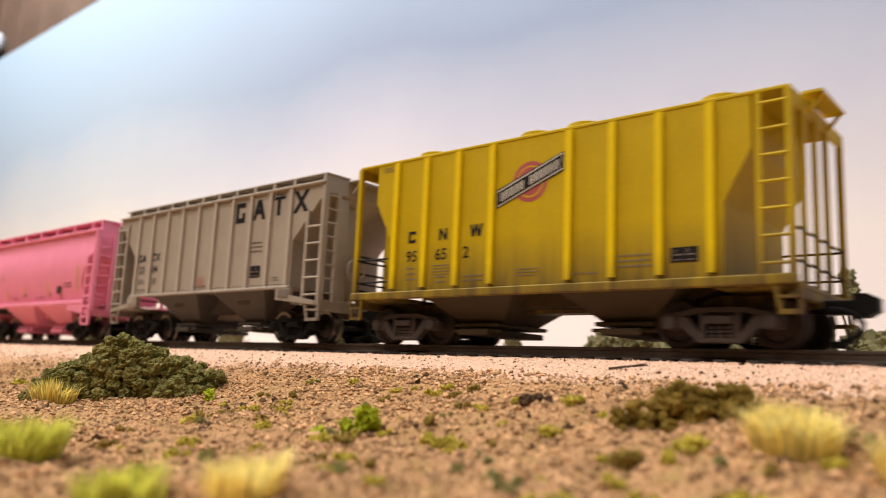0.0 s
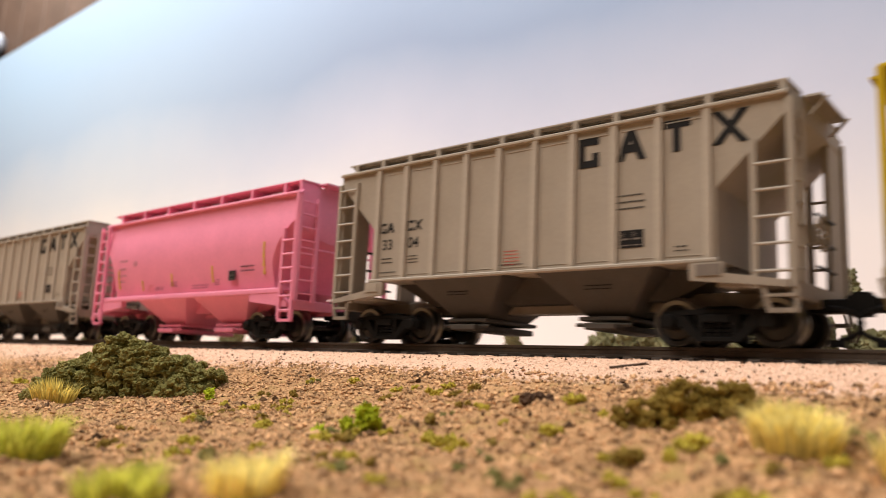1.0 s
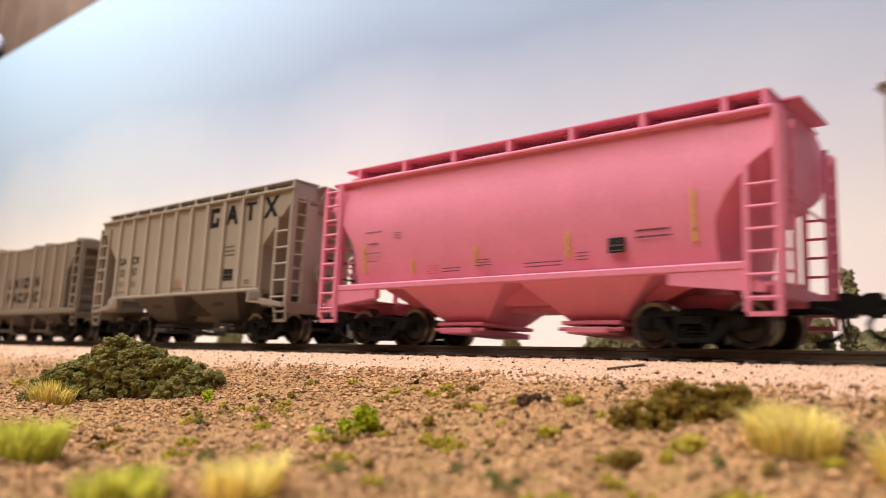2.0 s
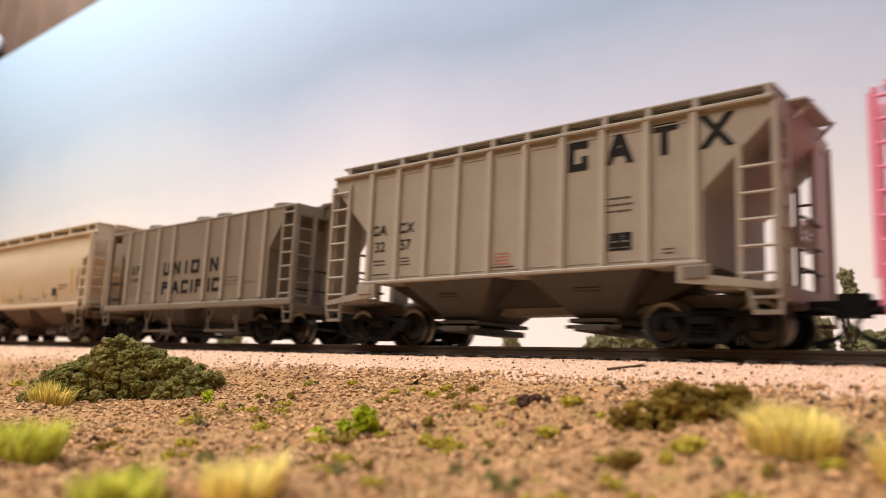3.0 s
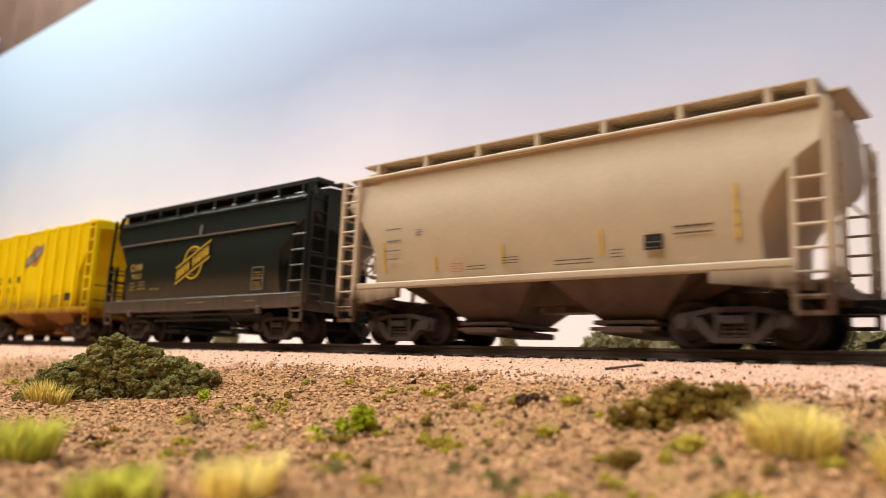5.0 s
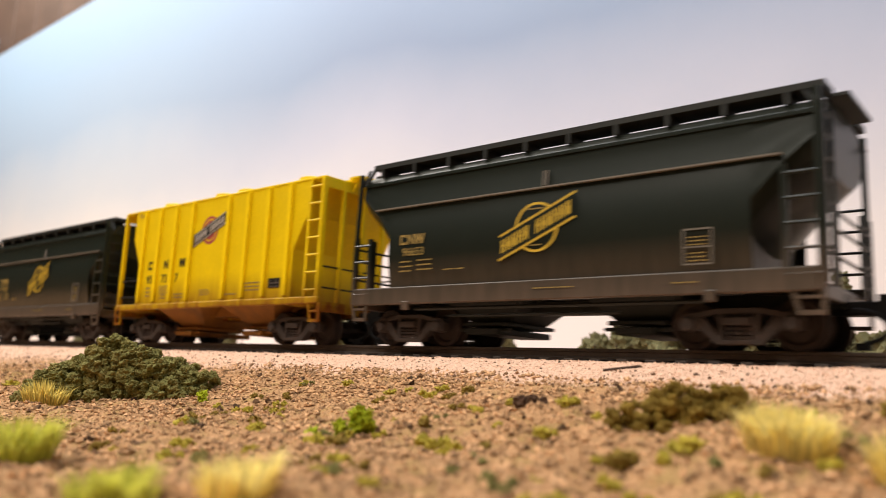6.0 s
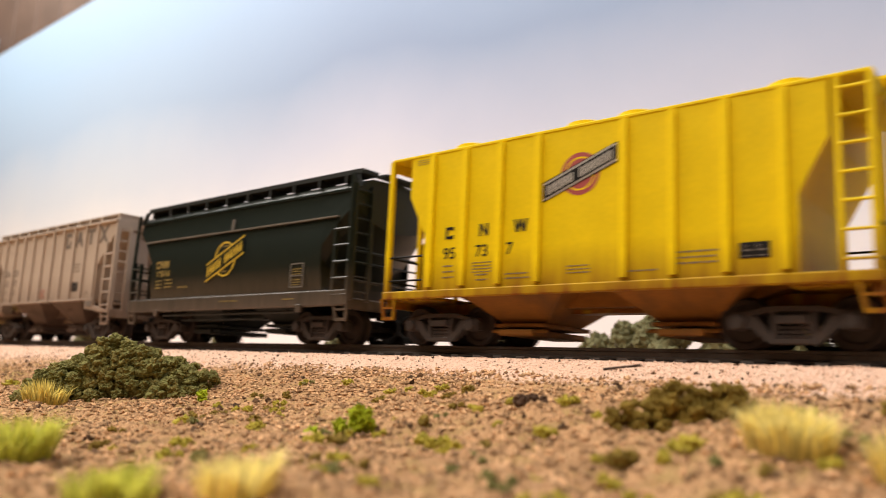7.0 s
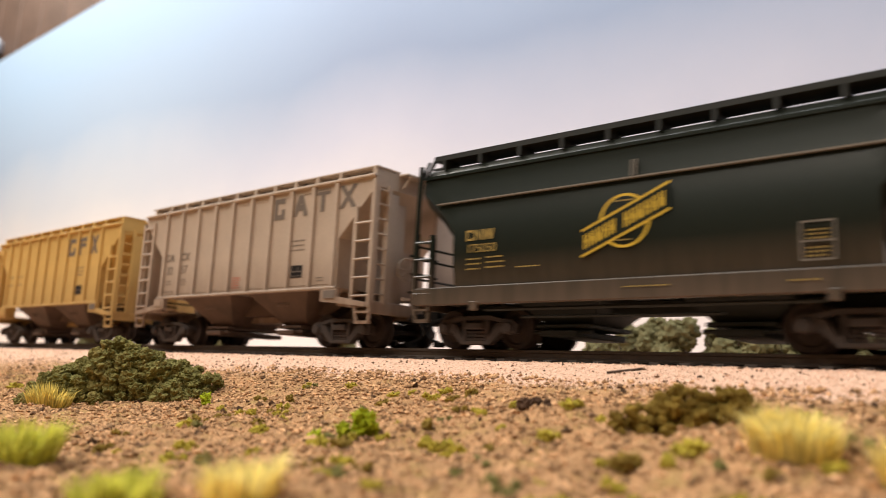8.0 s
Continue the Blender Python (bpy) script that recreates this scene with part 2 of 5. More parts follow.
gy = list(np.arange(-0.45, -0.16, 0.01)) + list(np.arange(-0.16, -0.016, 0.0010)) + list(np.arange(-0.016, 0.035, 0.004)) + list(np.arange(0.04, 0.306, 0.01))
ground = tagged(new("ground", grid_mesh("ground", gx, gy, ground_material())), "sandy model scenery base with pale ballast along the track", "ground", kind="structure")

# ---- bench under the layout ----
M_PLY = material("plywood_bench", (0.30, 0.20, 0.12), 0.7, 0, 0.2, 20, 0.0003, 200)
bench = thing("layout_bench", "plywood bench that carries the model scenery", "table", kind="structure")
bm = B()
box(bm, -2.2, 1.6, -0.45, 0.298, -0.10, -0.032, 0.003)
part("bench_top", bm, M_PLY, bench)
for lx in (-2.1, -0.3, 1.5):
    for ly in (-0.38, 0.24):
        bm = B()
        box(bm, lx - 0.035, lx + 0.035, ly - 0.035, ly + 0.035, -1.199, -0.10, 0.003)
        part("leg", bm, M_PLY, bench)


# ---- backdrop and room ----
def sky_material():
    m = bpy.data.materials.new("painted_sky")
    m.use_nodes = True
    nt = m.node_tree
    b = nt.nodes["Principled BSDF"]
    b.inputs["Roughness"].default_value = 0.85
    co = nt.nodes.new("ShaderNodeTexCoord")
    sep = nt.nodes.new("ShaderNodeSeparateXYZ")
    nt.links.new(co.outputs["Object"], sep.inputs[0])
    nz = nt.nodes.new("ShaderNodeTexNoise")
    nz.inputs["Scale"].default_value, nz.inputs["Detail"].default_value = 4.0, 4
    nt.links.new(co.outputs["Object"], nz.inputs["Vector"])
    xr = nt.nodes.new("ShaderNodeMapRange")
    xr.inputs["From Min"].default_value, xr.inputs["From Max"].default_value = -0.9, -0.1
    xr.inputs["To Min"].default_value, xr.inputs["To Max"].default_value = -0.03, 0.015
    nt.links.new(sep.outputs[0], xr.inputs["Value"])
    k0 = nt.nodes.new("ShaderNodeMath")
    nt.links.new(sep.outputs[2], k0.inputs[0])
    nt.links.new(xr.outputs[0], k0.inputs[1])
    k = nt.nodes.new("ShaderNodeMath")
    k.operation = "MULTIPLY_ADD"
    nt.links.new(nz.outputs["Fac"], k.inputs[0])
    k.inputs[1].default_value = 0.10
    nt.links.new(k0.outputs[0], k.inputs[2])
    ramps = []
    for rows in (((0.0, (0.74, 0.70, 0.67)), (0.16, (0.70, 0.655, 0.615)), (0.24, (0.495, 0.535, 0.585)), (0.34, (0.335, 0.435, 0.565)), (0.46, (0.325, 0.455, 0.61))),
                 ((0.0, (0.76, 0.72, 0.72)), (0.16, (0.70, 0.67, 0.68)), (0.24, (0.475, 0.495, 0.60)), (0.33, (0.26, 0.33, 0.47)), (0.46, (0.33, 0.43, 0.60)))):
        r = nt.nodes.new("ShaderNodeValToRGB")
        e = r.color_ramp.elements
        e[0].position, e[0].color = rows[0][0], (*rows[0][1], 1)
        e[1].position, e[1].color = rows[-1][0], (*rows[-1][1], 1)
        for p, c in rows[1:-1]:
            e.new(p).color = (*c, 1)
        nt.links.new(k.outputs[0], r.inputs[0])
        ramps.append(r)
    side = nt.nodes.new("ShaderNodeMapRange")
    side.interpolation_type = "SMOOTHSTEP"
    side.inputs["From Min"].default_value, side.inputs["From Max"].default_value = -1.05, -0.42
    nt.links.new(sep.outputs[0], side.inputs["Value"])
    mix = nt.nodes.new("ShaderNodeMix")
    mix.data_type = "RGBA"
    nt.links.new(side.outputs[0], mix.inputs[0])
    nt.links.new(ramps[0].outputs[0], mix.inputs[6])
    nt.links.new(ramps[1].outputs[0], mix.inputs[7])
    nt.links.new(mix.outputs[2], b.inputs["Base Color"])
    return m


bm = B()
box(bm, -2.2, 1.6, 0.300, 0.306, -0.06, 0.525)
backdrop = tagged(new("backdrop", mesh_of("backdrop", bm, sky_material())), "painted sky backdrop board, pale blue to cream", "backdrop", kind="structure")
M_WOOD = material("brown_boards", (0.10, 0.060, 0.043), 0.7, 0, 0.45, 14, 0.0005, 60)
# room out of view around the layout, coloured dark to limit bounced light
M_ROOM = material("room_paint", (0.17, 0.15, 0.135), 0.9, 0, 0.06, 3)
M_CARPET = material("room_carpet", (0.06, 0.05, 0.045), 0.95, 0, 0.2, 30)
for name, dims, mat, label in (("wall_north", (-3.2, 2.6, 1.0, 1.1, -1.2, 1.3), M_ROOM, "plain wall behind the backdrop"),
                               ("wall_south", (-3.2, 2.6, -2.1, -2.0, -1.2, 1.3), M_ROOM, "plain room wall out of view, kept dark to limit bounce"),
                               ("wall_west", (-3.3, -3.2, -2.1, 1.1, -1.2, 1.3), M_ROOM, "plain room wall out of view, kept dark to limit bounce"),
                               ("wall_east", (2.6, 2.7, -2.1, 1.1, -1.2, 1.3), M_ROOM, "plain room wall out of view, kept dark to limit bounce"),
                               ("floor", (-3.3, 2.7, -2.1, 1.1, -1.3, -1.2), M_CARPET, "room floor out of view, kept dark to limit bounce"),
                               ("ceiling", (-3.3, 2.7, -2.1, 1.1, 1.3, 1.4), M_ROOM, "room ceiling out of view, kept dark to limit bounce")):
    bm = B()
    box(bm, *dims)
    tagged(new(name, mesh_of(name, bm, mat)), label, name.split("_")[0], kind="structure")
# boards stand close behind the backdrop, placed to fit the camera's view
boards = thing("board_panelling", "dark brown wooden boards standing behind the backdrop", "wall panelling", kind="structure")
for i in range(22):
    bm = B()
    box(bm, -3.10 + i * 0.12, -3.10 + i * 0.12 + 0.116, 0.420, 0.440, 0.20, 1.29, 0.003)
    part("plank", bm, M_WOOD, boards)
# unidentified pale blue shape, placed and sized to fit the camera's view
bm = B()
box(bm, -1.930, -1.845, 0.385, 0.419, 0.668, 0.712, 0.012)
tagged(new("wall_fixture", mesh_of("wall_fixture", bm, material("pale_blue", (0.50, 0.58, 0.72), 0.4, 0, 0.05, 20))), "small unidentified pale blue rounded shape on the boards", "fixture")


# ---- track ----
def rail_mesh():
    bm = B()
    prof = [(-1.15, -2.5), (1.15, -2.5), (1.15, -2.2), (0.3, -1.9), (0.3, -0.85), (0.55, -0.7), (0.55, -0.1), (0.4, 0), (-0.4, 0), (-0.55, -0.1), (-0.55, -0.7), (-0.3, -0.85), (-0.3, -1.9), (-1.15, -2.2)]
    loft(bm, [[(x, y / 1000, z / 1000) for y, z in prof] for x in (-2.0, 1.55)])
    return mesh_of("rail", bm, M_RAIL)


track = thing("railway_track", "model railway track with dark ties and weathered rails", "track", kind="structure")
rail = rail_mesh()
for y in (-0.0080, 0.0110):
    part("rail", rail, None, track).location = (0, y, 0)
bm = B()
box(bm, -0.00135, 0.00135, -0.0153, 0.0183, -0.0047, -0.0026, 0.0002)
tie = mesh_of("tie", bm, M_TIE)
rest = B()
for i in range(520):
    x = -1.99 + i * 0.0068 + random.uniform(-0.0002, 0.0002)
    if -1.5 < x < 0.5:
        part("tie", tie, None, track).location = (x, 0, 0)
    else:
        box(rest, x - 0.00135, x + 0.00135, -0.0153, 0.0183, -0.0047, -0.0026)
tagged(part("tie_rest", rest, M_TIE, track), kind="stuff")


# ---- loose ground cover ----
def grains(name, n, xr, yr, size, mat, label, seed, keep=None, sink=0.25, flat=0.75):
    """Many small stones as one mesh: squashed, uneven octahedra set in the ground."""
    rng = np.random.default_rng(seed)
    base = np.array([(1, 0, 0), (-1, 0, 0), (0, 1, 0), (0, -1, 0), (0, 0, 1), (0, 0, -1)], float)
    tri = np.array([(0, 2, 4), (2, 1, 4), (1, 3, 4), (3, 0, 4), (2, 0, 5), (1, 2, 5), (3, 1, 5), (0, 3, 5)])
    verts, faces, k = [], [], 0
    while k < n:
        x, y = rng.uniform(*xr), rng.uniform(*yr)
        if keep and not keep(x, y, rng):
            continue
        r = size[0] + (size[1] - size[0]) * rng.random() ** 2.5
        v = base * rng.uniform(0.6, 1.25, (6, 3)) + rng.uniform(-0.35, 0.35, (6, 3))
        a = rng.uniform(0, 6.283)
        c, s = math.cos(a), math.sin(a)
        v = np.stack([v[:, 0] * c - v[:, 1] * s, v[:, 0] * s + v[:, 1] * c, v[:, 2] * flat], 1) * r
        verts.append(v + (x, y, lift(x, y) + r * sink))
        faces.append(tri + 6 * k)
        k += 1
    me = bpy.data.meshes.new(name)
    me.from_pydata(np.concatenate(verts).tolist(), [], np.concatenate(faces).tolist())
    me.materials.append(mat)
    return tagged(new(name, me), label, "gravel", kind="stuff")


def edge(x):
    """Where the pale ballast gives way to soil."""
    return -0.0325 - 0.022 * max(0.0, min(1.0, (-0.17 - x) / 0.12)) + 0.004 * noise.noise((x * 60, 0.3, 0))


grains("ballast_gravel", 42000, (-0.62, 0.03), (-0.060, -0.0150), (0.00016, 0.00044), M_STONE, "pale pinkish ballast stones along the track", 11, sink=0.0, flat=0.55, keep=
       lambda x, y, r: y > edge(x) - abs(r.normal()) * 0.003 and r.random() < min(1, 0.35 + 0.05 / (0.05 + abs(x + 0.05))))
grains("dark_gravel", 1500, (-0.50, 0.03), (-0.042, -0.0170), (0.00022, 0.00055), M_STONE_DARK, "dark stones scattered among the ballast", 12,
       lambda x, y, r: r.random() < 0.25 + 0.75 * min(1, max(0, (-0.018 - y) / 0.016)))
grains("soil_gravel", 70000, (-0.36, 0.0), (-0.150, -0.026), (0.00015, 0.00078), M_SOIL_GRAIN, "brown soil crumbs and grit", 13,
       lambda x, y, r: y < edge(x) + abs(r.normal()) * 0.004 and y < -0.03 and r.random() < 0.25 + 0.9 * max(0, noise.noise((x * 70, y * 70, 5.0)) + 0.3))
grains("dark_crumbs", 800, (-0.34, 0.0), (-0.140, -0.032), (0.0003, 0.0011), M_STONE_DARK, "dark brown crumbs on the soil", 14,
       lambda x, y, r: noise.noise((x * 50, y * 50, 9.0)) > 0.0)


def foliage(name, colour, tint, rough=0.9):
    return material(name, colour, rough, 0, 0.35, 500, 0.0003, 2600, tint, 0.5, spec=0.1)


M_BUSH = foliage("green_foam", (0.20, 0.185, 0.062), (0.42, 0.33, 0.12))
M_BUSHBROWN = foliage("olive_foam", (0.23, 0.155, 0.032), (0.46, 0.31, 0.06))
M_SPRIG = foliage("bright_green_foam", (0.36, 0.42, 0.02), (0.48, 0.46, 0.04))
M_MOSS = foliage("yellow_green_foam", (0.44, 0.35, 0.05), (0.30, 0.28, 0.05))
M_TREE = foliage("tree_foam", (0.15, 0.14, 0.07), (0.20, 0.18, 0.09))
M_BARK = material("twig_bark", (0.07, 0.045, 0.03), 0.9, 0, 0.4, 300, 0.0003, 1500)
M_GRASS = {k: material(k + "_grass_fibre", c, 0.7, 0, 0.35, 300, island=True) for k, c in
           (("lime", (0.64, 0.63, 0.11)), ("straw", (0.90, 0.78, 0.30)), ("dry", (0.74, 0.60, 0.17)))}
for m in M_GRASS.values():
    # thin fibres let light through
    nt = m.node_tree
    b = nt.nodes["Principled BSDF"]
    tr, mx = nt.nodes.new("ShaderNodeBsdfTranslucent"), nt.nodes.new("ShaderNodeMixShader")
    nt.links.new(b.inputs["Base Color"].links[0].from_socket, tr.inputs["Color"])
    mx.inputs[0].default_value = 0.45
    nt.links.new(b.outputs[0], mx.inputs[1])
    nt.links.new(tr.outputs[0], mx.inputs[2])
    nt.links.new(mx.outputs[0], nt.nodes["Material Output"].inputs["Surface"])
M_ROCK = material("dark_lump", (0.085, 0.048, 0.03), 0.95, 0, 0.5, 500, 0.0004, 1800, spec=0.08)


def clump(bm, c, r, seed, rough=0.35, sub=3, fine=1.0):
    """A crumbly lump of foam."""
    m = bmesh.ops.create_icosphere(bm, subdivisions=sub, radius=1.0)
    for v in m["verts"]:
        p = v.co.copy()
        k = 1 + rough * noise.noise(p * 1.7 + Vector((seed, 0, 0))) + fine * 0.30 * noise.noise(p * 4.5 + Vector((0, seed, 0))) + fine * 0.22 * noise.noise(p * 10 + Vector((0, 0, seed)))
        v.co = Vector(c) + Vector((p.x, p.y, p.z * 0.92)) * r * k


def crumbs(bm, verts, share, size, rng):
    """Small crumbs stuck on the surface of a lump."""
    for v in verts:
        if rng.random() > share:
            continue
        p = v + Vector((rng.uniform(-1, 1), rng.uniform(-1, 1), rng.uniform(-1, 1))) * size * 0.8
        r = size * rng.uniform(0.5, 1.25)
        q = [bm.verts.new(p + Vector(d) * r * rng.uniform(0.6, 1.3)) for d in ((1, 0.2, 0), (-1, 0, 0.3), (0, 1, -0.2), (0.2, -1, 0), (0, 0.1, 1), (0, 0, -1))]
        for a, b, c in ((0, 2, 4), (2, 1, 4), (1, 3, 4), (3, 0, 4), (2, 0, 5), (1, 2, 5), (3, 1, 5), (0, 3, 5)):
            bm.faces.new((q[a], q[b], q[c]))


RX, RY = 0.758, 0.652


def bush(name, label, centre, rows, mat, depth, seed, lump):
    """Lumps heaped to an outline: rows of (across, height) in mm, across measured along one direction of the plan."""
    rng = random.Random(seed)
    t = thing(name, label, "shrub")
    for u, h in rows:
        bm = B()
        n = max(2, int(h / lump / 1.25))
        for j in range(n):
            for d in (-1, -0.35, 0.3 * (-1) ** j):
                uu = u + rng.uniform(-1.2, 1.2)
                dd = d * depth * rng.uniform(0.6, 1.0) * (1 - 0.55 * j / n)
                r = lump * rng.uniform(0.5, 1.2) * (0.85 if j == n - 1 else 1.0) * (1.0 if h > 6 else 0.8)
                x, y = centre[0] + (uu * RX - dd * RY) * MM, centre[1] + (uu * RY + dd * RX) * MM
                z = lift(x, y) + (max(0.4, (h - r) * (j + 0.35) / n)) * MM
                clump(bm, (x, y, z), r * MM, rng.uniform(0, 90), 0.55, 4, 1.0)
        crumbs(bm, [v.co.copy() for v in bm.verts], 0.12, 0.00014, rng)
        part("foliage_clump", bm, mat, t)
    return t


bush("shrub", "dark green foam shrub heaped on the ground beside the track", (-0.1897, -0.0690),
     [(-25.5, 7), (-22, 9.5), (-19, 10.5), (-16, 12), (-13, 13.5), (-10.5, 15.5), (-8, 17), (-5.4, 17.5), (-2.6, 16.5), (0, 15.5), (2.6, 14.5), (5.2, 13.5), (8.5, 12), (12, 10.5), (15, 9), (18, 7.5), (20.5, 6)], M_BUSH, 6.5, 3, 2.1)
bush("shrub", "olive-brown foam shrub beside pale grass", (-0.0480, -0.0570),
     [(-10, 3.4), (-8, 4.8), (-6, 4.8), (-4, 6.4), (-2, 7.2), (0, 6.6), (2, 6), (4, 5.8), (5.8, 6.4), (7.6, 6.0), (9.4, 4.8)], M_BUSHBROWN, 3.0, 8, 1.2)


def tuft(label, x, y, height, width, key, seed, n=260, lean=0.0):
    rng = random.Random(seed)
    t = thing("grass_tuft", label, "grass", "grass tufts")
    clusters = [B() for _ in range(6)]
    for i in range(n):
        a, q = rng.uniform(0, 6.283), math.sqrt(rng.random()) * width * 0.30
        bm = clusters[int(a / 6.2832 * 6) % 6]
        bx, by = x + q * math.cos(a), y + q * math.sin(a)
        b = a + rng.uniform(-0.7, 0.7)
        ln = height * rng.uniform(0.55, 1.12)
        out = (q / (width * 0.30)) * rng.uniform(0.25, 0.75) + rng.uniform(-0.12, 0.12) + lean
        dx, dy = math.cos(b) * out, math.sin(b) * out
        z0 = lift(bx, by) - 0.0004
        w = rng.uniform(0.00010, 0.00018)
        sx, sy = -math.sin(b) * w, math.cos(b) * w
        p1 = (bx + dx * ln * 0.45, by + dy * ln * 0.45, z0 + ln * 0.62)
        p2 = (bx + dx * ln * 1.05, by + dy * ln * 1.05, z0 + ln * (1.05 - 0.35 * abs(out)))
        v = [bm.verts.new(p) for p in ((bx - sx, by - sy, z0), (bx + sx, by + sy, z0), (p1[0] + sx, p1[1] + sy, p1[2]), (p1[0] - sx, p1[1] - sy, p1[2]), p2)]
        bm.faces.new(v[:4])
        bm.faces.new((v[3], v[2], v[4]))
    for bm in clusters:
        part("tuft_lobe", bm, M_GRASS[key], t)
    return t


tuft("lime green static grass tuft beside the dark shrub", -0.1160, -0.1250, 0.0070, 0.0150, "lime", 1, 620)
tuft("dry yellow-green grass tuft in front of the dark shrub", -0.1975, -0.0868, 0.0056, 0.0160, "dry", 2, 560)
tuft("short lime green grass tuft on sandy soil", -0.0770, -0.1310, 0.0044, 0.0135, "lime", 3, 420)
tuft("pale straw grass tuft on sandy soil", -0.0690, -0.1215, 0.0052, 0.0120, "straw", 4, 420)
tuft("tall pale straw grass tuft beside the olive shrub", -0.0298, -0.0680, 0.0066, 0.0150, "straw", 5, 900)
tuft("pale straw grass tuft at the foot of the bank", -0.0150, -0.0742, 0.0062, 0.0115, "straw", 6, 420)


def sprig(label, spots, mat, seed):
    """A low plant of a few crumbly lumps: (x, y, across mm, height mm)."""
    rng = random.Random(seed)
    bm = B()
    for x, y, r, h in spots:
        for j in range(max(1, int(h / 1.2))):
            clump(bm, (x + rng.uniform(-0.4, 0.4) * r * MM, y + rng.uniform(-0.4, 0.4) * r * MM, lift(x, y) + (0.3 + j * 1.1) * MM), r * MM * rng.uniform(0.5, 0.8), rng.uniform(0, 90), 0.7, 3, 1.8)
    crumbs(bm, [v.co.copy() for v in bm.verts], 0.4, 0.00024, rng)
    return tagged(new("ground_plant", mesh_of("ground_plant", bm, mat)), label, "plant", "small ground plants")


sprig("bright green crumbly plant on sandy soil", [(-0.1000, -0.0825, 1.6, 2.2), (-0.1015, -0.0840, 1.4, 1.6), (-0.0985, -0.0800, 1.5, 2.6), (-0.0965, -0.0775, 1.8, 4.6), (-0.0950, -0.0770, 1.6, 3.6)], M_SPRIG, 21)
sprig("small bright green plant beside the dark shrub", [(-0.1592, -0.0675, 1.5, 2.4)], M_SPRIG, 22)
for i, (x, y, r, h) in enumerate(((-0.1455, -0.0640, 1.4, 1.8), (-0.1365, -0.0640, 1.2, 1.2), (-0.1390, -0.0720, 1.6, 1.2), (-0.1330, -0.0690, 1.2, 1.2), (-0.1370, -0.0860, 2.0, 1.2), (-0.1165, -0.0840, 2.2, 1.6),
                                  (-0.0920, -0.0875, 2.2, 1.2), (-0.0955, -0.0885, 1.8, 1.2), (-0.0795, -0.0780, 1.5, 1.4), (-0.0900, -0.0600, 1.2, 1.2), (-0.0640, -0.0710, 1.6, 1.4), (-0.0410, -0.0740, 2.4, 1.3),
                                  (-0.0480, -0.0790, 1.8, 1.2), (-0.0290, -0.0900, 2.2, 1.6), (-0.0700, -0.0550, 1.5, 1.2), (-0.2350, -0.0600, 2.0, 1.2), (-0.2600, -0.0720, 2.4, 1.4), (-0.1160, -0.1000, 1.6, 1.2), (-0.0225, -0.0430, 2.2, 1.4), (-0.0180, -0.0460, 2.0, 1.8))):
    sprig("low yellow-green moss patch on sandy soil", [(x, y, r, h), (x + 0.0012, y + 0.0008, r * 0.8, h)], M_MOSS if i % 3 else M_BUSHBROWN, 40 + i)

spot = random.Random(77)
for i in range(84):
    x = spot.uniform(-0.150, -0.012)
    y = spot.uniform(-0.112, -0.046)
    r = spot.uniform(0.6, 1.5)
    sprig("low mossy patch on sandy soil", [(x, y, r, 0.8), (x + spot.uniform(-0.002, 0.002), y + 0.001, r * 0.8, 0.8)], (M_MOSS, M_BUSHBROWN, M_MOSS, M_BUSH)[i % 4], 200 + i)

bm = B()
for i, (dx, r) in enumerate(((-0.0018, 0.0013), (0.0, 0.0014), (0.0018, 0.0011))):
    clump(bm, (-0.0757 + dx * RX, -0.0564 + dx * RY, lift(-0.0757, -0.0564) + 0.0005), r, 5.0 + i, 0.5, 3)
tagged(new("bark_lump", mesh_of("bark_lump", bm, M_ROCK)), "dark brown bark lump lying on the soil", "debris")
bm = B()
rod(bm, (-0.0780, -0.0262, lift(-0.078, -0.0262) + 0.0003), (-0.0715, -0.0225, lift(-0.0715, -0.0225) + 0.0003), 0.00028, 6)
tagged(new("twig", mesh_of("twig", bm, M_BARK)), "thin dark twig lying on the ballast", "debris")


# ---- shrubs and trees behind the track ----
def back_tree(label, x, y, h, w, seed, trunk=0.25):
    rng = random.Random(seed)
    t = thing("tree", label, "tree", "trees behind the track")
    z0 = lift(x, y)
    bm = B()
    rings = []
    for i in range(5):
        k = i / 4
        c = Vector((x + 0.0015 * math.sin(seed + 3 * k), y, z0 - 0.001 + h * 0.75 * k))
        r = 0.0013 * (1 - 0.75 * k)
        rings.append([c + Vector((r * math.cos(a), r * math.sin(a), 0)) for a in np.linspace(0, 6.283, 8)[:-1]])
    loft(bm, rings)
    for i in range(6):
        a = rng.uniform(0, 6.28)
        zz = z0 + h * rng.uniform(0.25, 0.6)
        rod(bm, (x, y, zz), (x + w * 0.4 * math.cos(a), y + w * 0.4 * math.sin(a), zz + h * 0.2), 0.0004, 5)
    part("trunk", bm, M_BARK, t)
    bm = B()
    for i in range(34):
        k = rng.random()
        zz = z0 + h * (trunk + (1 - trunk) * k)
        ww = w * 0.5 * (1 - 0.75 * k) * rng.uniform(0.3, 1.0)
        a = rng.uniform(0, 6.28)
        clump(bm, (x + ww * math.cos(a), y + ww * math.sin(a), zz - 0.001), rng.uniform(0.09, 0.17) * w + 0.0008, rng.uniform(0, 90), 0.6, 3, 1.5)
    part("crown", bm, M_TREE, t)
    return t


